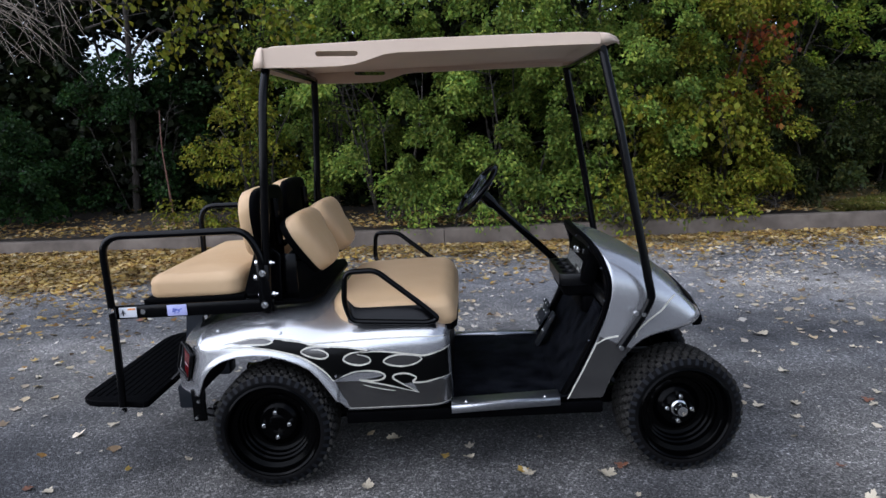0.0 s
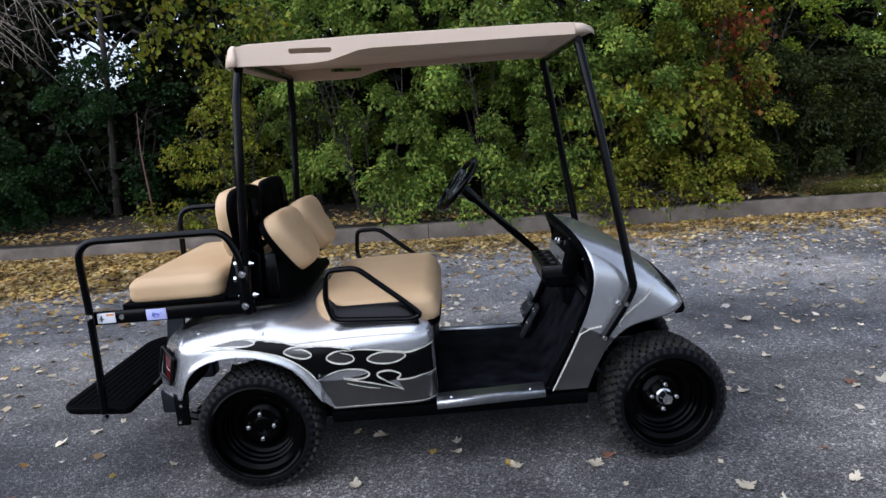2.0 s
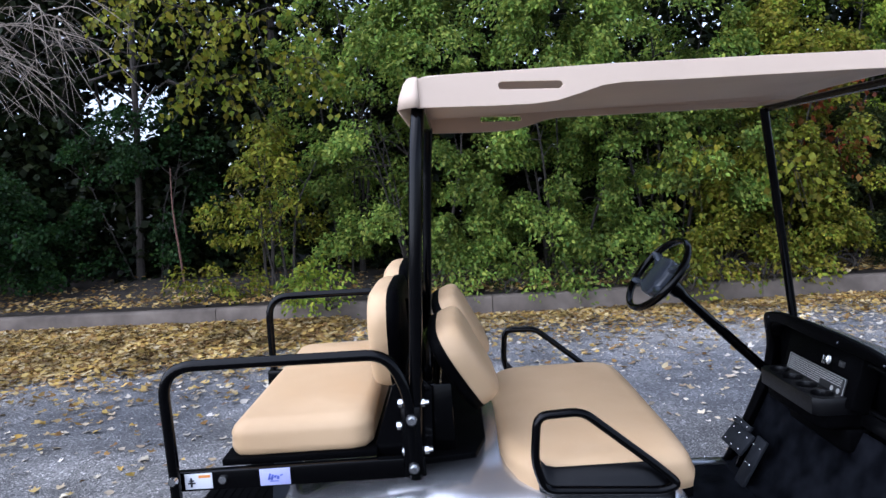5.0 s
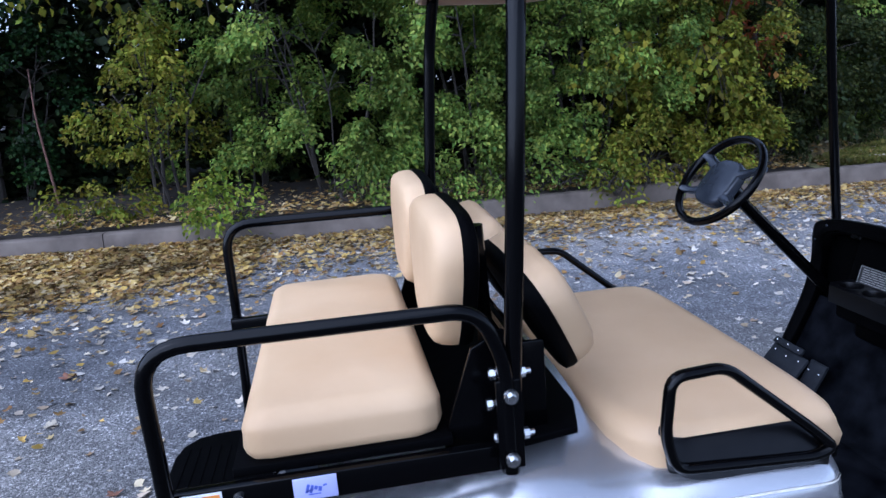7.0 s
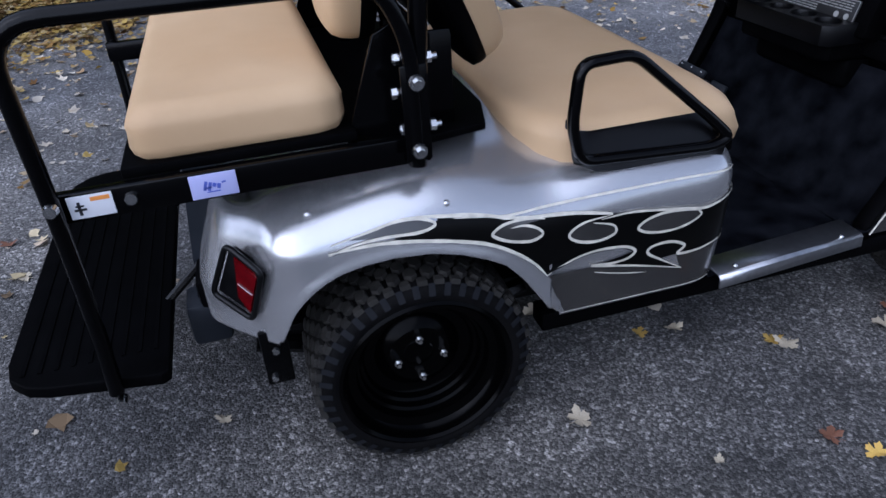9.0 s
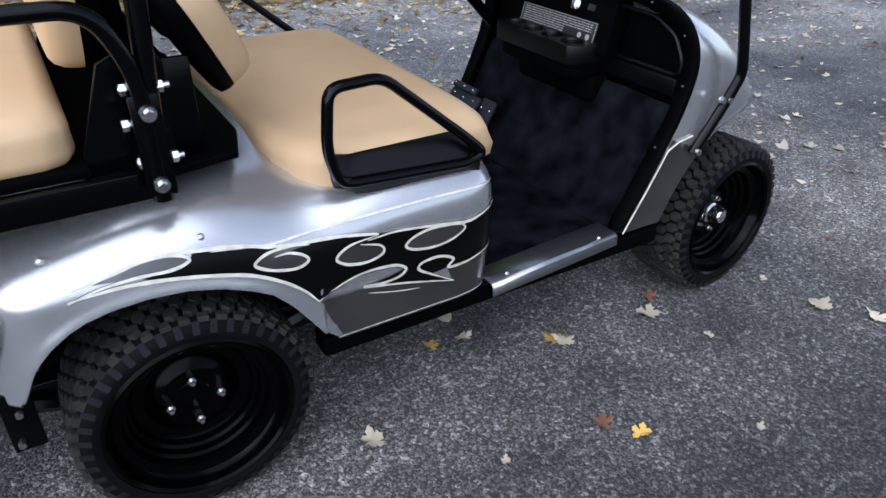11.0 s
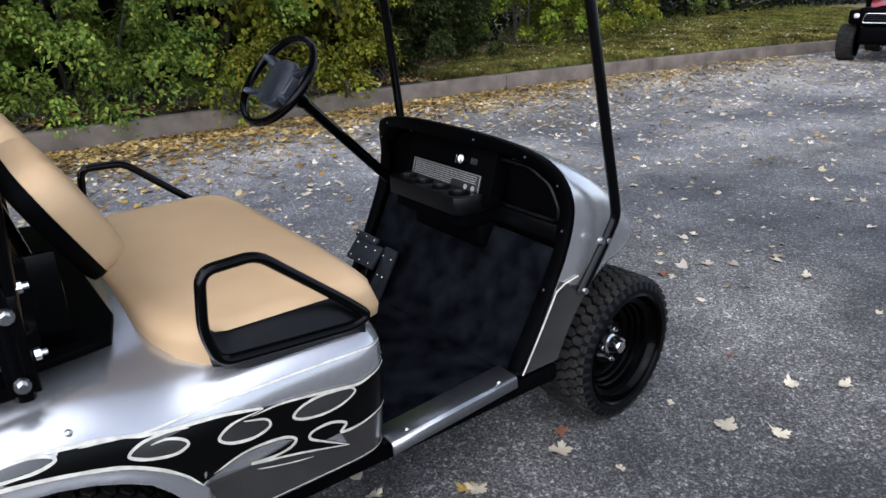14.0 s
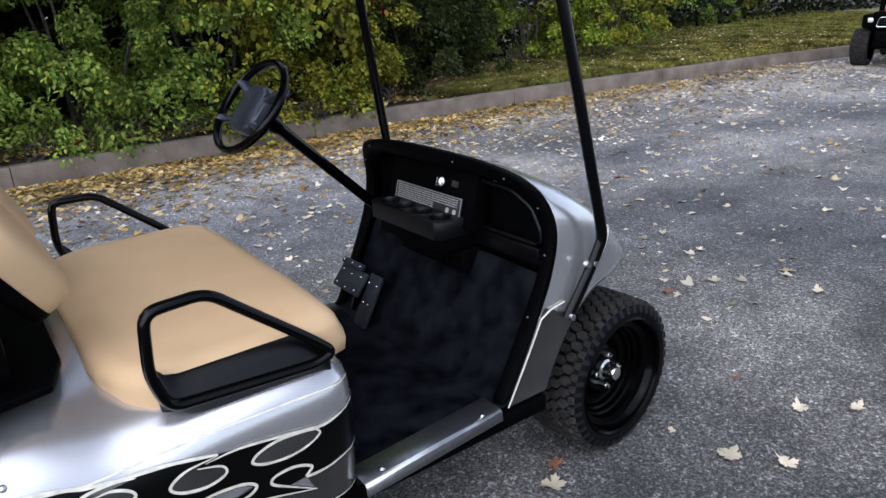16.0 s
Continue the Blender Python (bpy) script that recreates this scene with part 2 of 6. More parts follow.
M = {
    "asphalt": asphalt_mat(),
    "kerb": mat("weathered concrete", (0.165, 0.136, 0.110), 0.9, noise_scale=3.5, color2=(0.074, 0.060, 0.048), spec=0.2, bump=0.5, bump_scale=120, obj_rand=0.08),
    "soil": mat("leaf mould", (0.036, 0.026, 0.017), 0.95, noise_scale=9, color2=(0.016, 0.012, 0.008), bump=0.8, bump_scale=40),
    "grass_ground": mat("thin turf", (0.10, 0.105, 0.032), 0.95, noise_scale=2.2, color2=(0.17, 0.13, 0.055), bump=0.8, bump_scale=60),
    "silver": mat("silver metallic paint", (0.59, 0.587, 0.59), 0.25, 0.82, noise_scale=500, vary=0.025, coat=0.3),
    "flame": mat("black flame paint", (0.002, 0.002, 0.002), 0.3, spec=0.12),
    "pinstripe": mat("cream pinstripe paint", (0.70, 0.665, 0.56), 0.4, noise_scale=45, vary=0.35),
    "grey_fade": mat("grey metallic paint", (0.085, 0.082, 0.079), 0.26, 0.8, noise_scale=7, color2=(0.145, 0.139, 0.132), coat=0.3),
    "vinyl": mat("tan vinyl", (0.60, 0.42, 0.238), 0.46, noise_scale=4, color2=(0.525, 0.350, 0.186), bump=0.25, bump_scale=700, spec=0.3, wrinkle=0.22),
    "roof": mat("beige moulded plastic", (0.66, 0.515, 0.385), 0.5, noise_scale=4, color2=(0.60, 0.465, 0.345), bump=0.1, bump_scale=300),
    "black_steel": mat("black powder-coated steel", (0.00120, 0.00120, 0.00150), 0.15, spec=0.16, noise_scale=30, vary=0.3, bump=0.08, bump_scale=400, rough_vary=0.06),
    "hip": mat("satin black moulded plastic", (0.00150, 0.00150, 0.00175), 0.3, spec=0.22, noise_scale=20, color2=(0.00300, 0.00300, 0.00350), bump=0.15, bump_scale=900),
    "black_plastic": mat("black textured plastic", (0.00100, 0.00100, 0.00120), 0.5, spec=0.018, noise_scale=20, color2=(0.00175, 0.00175, 0.00210), bump=0.3, bump_scale=900),
    "tyre": mat("black tyre rubber", (0.00240, 0.00240, 0.00270), 0.6, spec=0.06, noise_scale=16, color2=(0.00480, 0.00450, 0.00450), bump=0.25, bump_scale=300),
    "tread": mat("dusty tread rubber", (0.014, 0.0135, 0.0128), 0.8, spec=0.1, noise_scale=25, color2=(0.036, 0.034, 0.030), bump=0.3, bump_scale=200, island=0.2),
    "rim": mat("gloss black wheel paint", (0.00064, 0.00064, 0.00072), 0.17, spec=0.06, noise_scale=50, vary=0.2),
    "chrome": mat("zinc-plated steel", (0.74, 0.74, 0.73), 0.2, 1.0, noise_scale=90, vary=0.25),
    "alu": mat("brushed aluminium", (0.50, 0.51, 0.53), 0.31, 0.95, noise_scale=60, vary=0.2, bump=0.1, bump_scale=300),
    "mat": mat("dark blue-black rubber floor mat", (0.00080, 0.00100, 0.00170), 0.6, spec=0.018, noise_scale=13, color2=(0.0105, 0.0115, 0.0150), bump=0.35, bump_scale=500),
    "pedal": mat("dusty black pedal rubber", (0.010, 0.0115, 0.015), 0.5, spec=0.2, noise_scale=30, color2=(0.020, 0.022, 0.027), bump=0.3, bump_scale=400),
    "strut": mat("dark blue-grey plastic", (0.010, 0.0125, 0.017), 0.45, spec=0.25, noise_scale=12, color2=(0.018, 0.021, 0.027), bump=0.2, bump_scale=500),
    "lug": mat("shoulder rubber", (0.006, 0.007, 0.009), 0.55, spec=0.12, noise_scale=30, color2=(0.012, 0.0125, 0.0145)),
    "red_lens": mat("red plastic lens", (0.10, 0.001, 0.003), 0.12, noise_scale=60, vary=0.4, coat=0.3),
    "white_label": mat("white label film", (0.72, 0.72, 0.74), 0.4),
    "purple_label": mat("pale violet label film", (0.42, 0.43, 0.70), 0.35),
    "ink": mat("dark ink", (0.02, 0.02, 0.025), 0.5),
    "blue_ink": mat("blue ink", (0.09, 0.12, 0.46), 0.5),
    "orange_ink": mat("orange ink", (0.75, 0.28, 0.05), 0.5),
    "plate": mat("dark printed plate", (0.018, 0.018, 0.018), 0.4),
    "pale_ink": mat("pale print", (0.36, 0.36, 0.34), 0.5),
    "wheel_pad": mat("slate grey padded plastic", (0.020, 0.024, 0.032), 0.16, noise_scale=14, color2=(0.042, 0.048, 0.060), bump=0.15, bump_scale=200),
    "bark": mat("grey-brown bark", (0.046, 0.037, 0.029), 0.9, noise_scale=12, color2=(0.022, 0.018, 0.014), bump=0.9, bump_scale=60),
    "red_bark": mat("reddish sapling bark", (0.13, 0.062, 0.042), 0.85, noise_scale=20, color2=(0.07, 0.035, 0.025)),
    "twig": mat("pale dead twig", (0.33, 0.27, 0.215), 0.85, noise_scale=20, color2=(0.17, 0.14, 0.11)),
    "red_paint": mat("red body paint", (0.27, 0.012, 0.010), 0.3, coat=0.5, noise_scale=3, vary=0.2),
    "lamp_glass": mat("pale lamp lens", (0.62, 0.62, 0.58), 0.2, coat=0.5),
    "leaf_green": leaf_mat("mid green leaves", [(0.0507, 0.0953, 0.0165), (0.112, 0.183, 0.0286), (0.188, 0.26, 0.0399), (0.0881, 0.144, 0.0286), (0.274, 0.307, 0.0499), (0.151, 0.194, 0.0359)]),
    "leaf_yellow": leaf_mat("yellow-green autumn leaves", [(0.0649, 0.103, 0.0112), (0.152, 0.186, 0.0161), (0.249, 0.241, 0.0223), (0.108, 0.131, 0.0135), (0.215, 0.181, 0.0185), (0.0862, 0.0758, 0.0112)]),
    "leaf_lime": leaf_mat("light green leaves", [(0.0635, 0.118, 0.0121), (0.135, 0.202, 0.0187), (0.212, 0.258, 0.0258), (0.0857, 0.14, 0.0137), (0.269, 0.278, 0.0272), (0.107, 0.166, 0.0171)]),
    "leaf_red": leaf_mat("rust red autumn leaves", [(0.16, 0.035, 0.012), (0.24, 0.06, 0.018), (0.11, 0.03, 0.012), (0.20, 0.10, 0.02)]),
    # olive cut down so far that the hollow's shade is in the colour
    "leaf_olive": leaf_mat("olive leaves darkened for shade", [(0.011, 0.018, 0.005), (0.0225, 0.033, 0.008), (0.041, 0.049, 0.011), (0.015, 0.025, 0.007), (0.0575, 0.0575, 0.013)]),
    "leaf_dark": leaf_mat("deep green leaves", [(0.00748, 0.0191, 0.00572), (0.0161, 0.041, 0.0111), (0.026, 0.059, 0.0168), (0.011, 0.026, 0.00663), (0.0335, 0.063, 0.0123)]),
    # near-black greens: the hedge's inner shade is put into the leaf colour
    "leaf_thicket": leaf_mat("thicket leaves darkened for shade", [(0.00512, 0.00896, 0.0032), (0.0102, 0.0173, 0.00512), (0.0179, 0.0218, 0.0064), (0.00704, 0.0102, 0.00384)], thin=0.2),
    "litter": leaf_mat("fallen autumn leaves", [(0.291, 0.196, 0.0428), (0.371, 0.268, 0.0857), (0.162, 0.0867, 0.0286), (0.42, 0.33, 0.158), (0.323, 0.205, 0.0428), (0.113, 0.0591, 0.0214), (0.242, 0.142, 0.0428), (0.436, 0.362, 0.214)], rough=0.7, thin=0.15),
    "scatter": leaf_mat("pale scattered leaves", [(0.438, 0.383, 0.297), (0.543, 0.501, 0.433), (0.35, 0.264, 0.145), (0.49, 0.433, 0.34), (0.245, 0.162, 0.085), (0.543, 0.493, 0.408), (0.403, 0.323, 0.17)], rough=0.7, thin=0.15),
    "pale_leaf": mat("pale dry maple leaf", (0.56, 0.50, 0.38), 0.7, noise_scale=40, color2=(0.40, 0.33, 0.22), obj_rand=0.25),
    "yellow_leaf": mat("yellow fallen leaf", (0.60, 0.40, 0.08), 0.7, noise_scale=40, color2=(0.42, 0.26, 0.06), obj_rand=0.2),
    "brown_leaf": mat("rust brown fallen leaf", (0.24, 0.10, 0.05), 0.7, noise_scale=40, color2=(0.14, 0.06, 0.035), obj_rand=0.2),
    "grass": leaf_mat("autumn grass blades", [(0.0723, 0.0831, 0.0155), (0.123, 0.13, 0.0248), (0.18, 0.151, 0.0415), (0.0944, 0.101, 0.0199)]),
}


# ---- mesh tools ----
def finish(name, bm, material, smooth=40):
    me = bpy.data.meshes.new(name)
    bm.normal_update()
    bm.to_mesh(me)
    bm.free()
    me.materials.append(material)
    if smooth:
        me.polygons.foreach_set("use_smooth", [True] * len(me.polygons))
        me.set_sharp_from_angle(angle=radians(smooth))
    return me


def part(name, bm, material, parent, label="", smooth=40):
    """Links a bmesh as one mesh object under a thing or a part."""
    ob = new(name, finish(name, bm, material, smooth))
    ob.parent = parent
    return tagged(ob, label)


def thing(name, bm, material, label, category, group="", kind="", smooth=40):
    return tagged(new(name, finish(name, bm, material, smooth)), label, category, group, kind)


def empty(name, label, category, group="", at=(0, 0, 0)):
    ob = new(name)
    ob.location = at
    ob.empty_display_size = 0.1
    return tagged(ob, label, category, group)


def thick(ob, metres, offset=-1.0):
    s = ob.modifiers.new("thickness", "SOLIDIFY")
    s.thickness, s.offset = metres, offset
    return ob


def add_box(bm, lo, hi, bevel=0.0, seg=2, m=None):
    c = [(a + b) / 2 for a, b in zip(lo, hi)]
    size = [abs(b - a) for a, b in zip(lo, hi)]
    got = bmesh.ops.create_cube(bm, size=1.0, matrix=(m or Matrix()) @ Matrix.Translation(c) @ Matrix.Diagonal((*size, 1)))
    if bevel:
        edges = list({e for v in got["verts"] for e in v.link_edges})
        bmesh.ops.bevel(bm, geom=edges, offset=bevel, segments=seg, affect="EDGES", profile=0.5)
    return bm


def box(lo, hi, bevel=0.004, seg=2, m=None):
    return add_box(bmesh.new(), lo, hi, bevel, seg, m)


def add_tube(bm, points, radius, sides=10, cap=True, flat=1.0):
    """A round bar along points; radius may be a list; flat squeezes it across its side axis."""
    pts = [Vector(p) for p in points]
    rad = radius if isinstance(radius, (list, tuple)) else [radius] * len(pts)
    rings, side = [], None
    for i, p in enumerate(pts):
        d = (pts[min(i + 1, len(pts) - 1)] - pts[max(i - 1, 0)]).normalized()
        if side is None:
            side = d.cross(Vector((0, 0, 1)) if abs(d.z) < 0.9 else Vector((0, 1, 0))).normalized()
        side = (side - d * side.dot(d)).normalized()
        up = d.cross(side)
        rings.append([bm.verts.new(p + rad[i] * (math.cos(a) * side * flat + math.sin(a) * up)) for a in (2 * math.pi * k / sides for k in range(sides))])
    for r, s in zip(rings, rings[1:]):
        for k in range(sides):
            bm.faces.new((r[k], r[(k + 1) % sides], s[(k + 1) % sides], s[k]))
    if cap:
        bm.faces.new(rings[0][::-1])
        bm.faces.new(rings[-1])
    return bm


def tube(points, radius, sides=10, cap=True, flat=1.0):
    return add_tube(bmesh.new(), points, radius, sides, cap, flat)


def rounded(points, r, n=5):
    """A polyline with its corners rounded by r."""
    pts = [Vector(p) for p in points]
    out = [pts[0]]
    for a, b, c in zip(pts, pts[1:], pts[2:]):
        u, v = a - b, c - b
        k = min(r, u.length * 0.45, v.length * 0.45)
        p, q = b + u.normalized() * k, b + v.normalized() * k
        for i in range(n + 1):
            t = i / n
            out.append((1 - t) ** 2 * p + 2 * t * (1 - t) * b + t * t * q)
    return out + [pts[-1]]


def smooth_line(points, n=6):
    """A smooth curve through points."""
    pts = [Vector(p) for p in points]
    ext = [2 * pts[0] - pts[1], *pts, 2 * pts[-1] - pts[-2]]
    out = []
    for a, b, c, d in zip(ext, ext[1:], ext[2:], ext[3:]):
        for i in range(n):
            t = i / n
            out.append(0.5 * (2 * b + (c - a) * t + (2 * a - 5 * b + 4 * c - d) * t * t + (3 * b - a - 3 * c + d) * t ** 3))
    return out + [pts[-1]]


def grid(rows, close=False):
    """A sheet through rows of points."""
    bm = bmesh.new()
    vs = [[bm.verts.new(p) for p in row] for row in rows]
    for r, s in zip(vs, vs[1:]):
        k = len(r)
        for i in range(k if close else k - 1):
            bm.faces.new((r[i], r[(i + 1) % k], s[(i + 1) % k], s[i]))
    return bm


def add_lathe(bm, profile, steps=48):
    """A body turned about the y axis from (radius, y) pairs."""
    rings = []
    for r, y in profile:
        rings.append([bm.verts.new((r * math.cos(a), y, r * math.sin(a))) for a in (2 * math.pi * k / steps for k in range(steps))])
    for p, q in zip(rings, rings[1:]):
        for k in range(steps):
            bm.faces.new((p[k], p[(k + 1) % steps], q[(k + 1) % steps], q[k]))
    return bm


def slab(outline, z0, z1, bevel=0.01, seg=3):
    """A flat plate from an outline in x, y between two heights, with rounded edges."""
    bm = bmesh.new()
    f = bm.faces.new([bm.verts.new((x, y, z0)) for x, y in outline])
    up = bmesh.ops.extrude_face_region(bm, geom=[f])
    bmesh.ops.translate(bm, verts=[v for v in up["geom"] if isinstance(v, bmesh.types.BMVert)], vec=(0, 0, z1 - z0))
    bmesh.ops.recalc_face_normals(bm, faces=bm.faces)
    if bevel:
        tops = [e for e in bm.edges if len(e.link_faces) == 2 and e.calc_face_angle(0) > 0.9]
        bmesh.ops.bevel(bm, geom=tops, offset=bevel, segments=seg, affect="EDGES", profile=0.5)
    return bm


def holed_plate(outline, holes, depth, m):
    """A plate of some depth with holes, drawn in its own plane and laid by the pose m."""
    cu = bpy.data.curves.new("outline", "CURVE")
    cu.dimensions, cu.fill_mode, cu.extrude, cu.bevel_depth, cu.bevel_resolution = "2D", "BOTH", depth / 2, 0.0015, 1
    for line in (outline, *holes):
        s = cu.splines.new("POLY")
        s.points.add(len(line) - 1)
        for p, (x, y) in zip(s.points, line):
            p.co = (x, y, 0, 1)
        s.use_cyclic_u = True
    ob = new("outline", cu)
    me = bpy.data.meshes.new_from_object(ob.evaluated_get(bpy.context.evaluated_depsgraph_get()))
    bm = bmesh.new()
    bm.from_mesh(me)
    bmesh.ops.transform(bm, matrix=m, verts=bm.verts)
    bpy.data.objects.remove(ob)
    bpy.data.meshes.remove(me)
    bpy.data.curves.remove(cu)
    return bm


def oval(cx, cy, rx, ry, n=20, turn=0.0):
    c, s = math.cos(turn), math.sin(turn)
    return [(cx + rx * math.cos(a) * c - ry * math.sin(a) * s, cy + rx * math.cos(a) * s + ry * math.sin(a) * c) for a in (2 * math.pi * k / n for k in range(n))]


def lerp_table(table, x):
    xs, ys = zip(*table)
    return float(np.interp(x, xs, ys))


# ---- ground, kerb, verge ----
KERB = [(-60, 6.2), (-30, 5.9), (-12, 5.6), (-6, 5.45), (-2, 5.42), (1, 5.46), (2.5, 5.56), (4, 5.68), (6, 5.74), (8, 5.71), (10, 5.64), (12, 5.55), (14, 5.36), (16, 5.08), (20, 4.4), (26, 2.9), (40, -1.6), (60, -9.0)]
KERB_TOP = 0.2


def kerb_y(x):
    return lerp_table(KERB, x)


bm = bmesh.new()
for a, b in (((-400, -400), (400, 400)),):
    bm.faces.new([bm.verts.new((x, y, 0)) for x, y in ((a[0], a[1]), (b[0], a[1]), (b[0], b[1]), (a[0], b[1]))])
ground = thing("ground", bm, M["asphalt"], "grey worn asphalt car park with pale stone chips", "asphalt", kind="structure", smooth=0)

# the raised ground behind the kerb, rising softly away from it
rows = []
for x in [-60, -40, -30, -20, -15] + [-12 + 0.4 * k for k in range(76)] + [20, 24, 30, 40, 60]:
    y0 = kerb_y(x) + 0.16
    row = []
    for d in (0.0, 0.15, 0.35, 0.6, 0.9, 1.3, 1.8, 2.5, 3.5, 5, 8, 14, 40, 300):
        z = KERB_TOP - 0.02 + (0.0 if d < 0.1 else 0.035 * noise.noise((x * 1.3, (y0 + d) * 1.3, 0)) + 0.04 * min(d, 8))
        row.append((x + (0 if abs(x) < 50 else math.copysign(300, x)), y0 + d, z))
    rows.append(row)
thing("verge", grid(rows), M["soil"], "dark leaf mould bank under the bushes behind the kerb", "ground", kind="structure")

# thin turf on the open bank
rows = []
for k in range(60):
    x = 5.4 + 0.45 * k
    y0 = kerb_y(x) + 0.165
    reach = min(1.0, (x - 5.3) * 0.55)
    rows.append([(x, y0 + d * reach, KERB_TOP - 0.014 + (0.0 if d < 0.1 else 0.035 * noise.noise((x * 1.3, (y0 + d * reach) * 1.3, 0)) + 0.04 * min(d * reach, 8) + 0.008)) for d in (0.0, 0.15, 0.35, 0.6, 0.9, 1.3, 1.8, 2.5, 3.5, 5, 7.5)])
thing("lawn", grid(rows), M["grass_ground"], "thin olive autumn turf on the bank behind the kerb", "grass", kind="structure")

kerb = empty("kerb", "weathered grey concrete kerb with joints", "kerb")
kerb["kind"] = "structure"


# kerb stones of about three metres with a joint between them
fine = [(x, kerb_y(x)) for x in np.arange(-30, 34.01, 0.1)]
along, s = [0.0], 0.0
for a, b in zip(fine, fine[1:]):
    s += math.dist(a, b)
    along.append(s)
JOINT = float(np.interp(3.6, [p[0] for p in fine], along))
first = JOINT % 3.05
edges = [first + 3.05 * k for k in range(int((s - first) / 3.05) + 1)]
for a, b in zip(edges, edges[1:]):
    bm = bmesh.new()
    sect = []
    n = 6
    for k in range(n + 1):
        t = a + 0.004 + (b - a - 0.008) * k / n
        x, y = np.interp(t, along, [p[0] for p in fine]), np.interp(t, along, [p[1] for p in fine])
        x2, y2 = np.interp(t + 0.1, along, [p[0] for p in fine]), np.interp(t + 0.1, along, [p[1] for p in fine])
        d = Vector((x2 - x, y2 - y, 0)).normalized()
        nrm = Vector((-d.y, d.x, 0))
        sect.append([Vector((x, y, 0)) + nrm * o + Vector((0, 0, z)) for o, z in ((0, -0.05), (0.012, KERB_TOP - 0.02), (0.03, KERB_TOP - 0.003), (0.05, KERB_TOP), (0.15, KERB_TOP), (0.165, KERB_TOP - 0.01), (0.165, -0.05))])
    vs = [[bm.verts.new(p) for p in r] for r in sect]
    for r, q in zip(vs, vs[1:]):
        for k in range(len(r) - 1):
            bm.faces.new((r[k], q[k], q[k + 1], r[k + 1]))
    bm.faces.new(vs[0])
    bm.faces.new(vs[-1][::-1])
    part("kerb_stone", bm, M["kerb"], kerb, smooth=50)


# ---- foliage ----
LEAF = np.array([(0, 0, 0), (0.42, 0.5, 0.10), (0, 1, -0.06), (-0.42, 0.5, 0.10)])
OVAL = np.array([(0, 0, 0), (0.27, 0.28, 0.07), (0.26, 0.62, 0.05), (0, 1.05, -0.10), (-0.26, 0.62, 0.05), (-0.27, 0.28, 0.07)])


def leaf_cloud(name, centres, sizes, rng, droop=0.3, outward=None, shape=LEAF):
    """Many small folded leaves at the given places; each is an island of its own."""
    k = len(centres)
    a = rng.uniform(0, 2 * np.pi, k)
    tilt = rng.normal(-droop, 0.55, k)
    roll = rng.normal(0, 0.7, k)
    d = np.stack([np.cos(a) * np.cos(tilt), np.sin(a) * np.cos(tilt), np.sin(tilt)], 1)
    if outward is not None:
        d = d + outward * 0.6
        d /= np.linalg.norm(d, axis=1, keepdims=True)
    up = np.array([0, 0, 1.0])
    side = np.cross(d, up)
    side /= np.linalg.norm(side, axis=1, keepdims=True) + 1e-9
    nrm = np.cross(side, d)
    s2 = side * np.cos(roll)[:, None] + nrm * np.sin(roll)[:, None]
    n2 = np.cross(s2, d)
    verts = centres[:, None, :] + sizes[:, None, None] * (shape[None, :, 0:1] * s2[:, None] + shape[None, :, 1:2] * d[:, None] + shape[None, :, 2:3] * n2[:, None])
    c = len(shape)
    base = np.arange(k)[:, None] * c
    tris = np.concatenate([base + [0, i, i + 1] for i in range(1, c - 1)], 1).reshape(-1, 3)
    me = bpy.data.meshes.new(name)
    me.vertices.add(c * k)
    me.vertices.foreach_set("co", verts.ravel().astype(np.float32))
    me.loops.add(3 * len(tris))
    me.loops.foreach_set("vertex_index", tris.ravel().astype(np.int32))
    me.polygons.add(len(tris))
    me.polygons.foreach_set("loop_start", np.arange(0, 3 * len(tris), 3, dtype=np.int32))
    me.update(calc_edges=True)
    me.validate()
    return me


def clumpy(rng, k, radii, height, clumps):
    """Places gathered in leafy sprays over the outside of an uneven crown that reaches to the ground, and the ways that point outward."""
    a = rng.uniform(0, 2 * np.pi, clumps)
    h = rng.uniform(0.05, 1.0, clumps)
    wide = (1 - np.clip(np.where(h < 0.42, (0.42 - h) / 0.95, (h - 0.42) / 0.66), 0, 1) ** 2.4) * rng.uniform(0.62, 1.12, clumps)
    inside = rng.uniform(size=clumps) < 0.22
    wide = np.where(inside, wide * rng.uniform(0.2, 0.8, clumps), wide)
    c = np.stack([wide * np.cos(a) * radii[0], wide * np.sin(a) * radii[1], h * height], 1)
    pick = rng.integers(0, clumps, k)
    big = rng.uniform(0.13, 0.31, clumps)[pick][:, None]
    w = rng.normal(size=(k, 3))
    w /= np.linalg.norm(w, axis=1, keepdims=True)
    w[:, 2] = np.where(w[:, 2] < -0.2, -w[:, 2], w[:, 2])
    off = w * big * rng.uniform(0.25, 1.0, (k, 1)) ** 0.5 * np.array([0.95, 0.95, 1.25])
    p = c[pick] + off
    out = np.stack([np.cos(a)[pick], np.sin(a)[pick], 0.3 * np.ones(k)], 1) + 0.6 * w
    out /= np.linalg.norm(out, axis=1, keepdims=True)
    return p, out


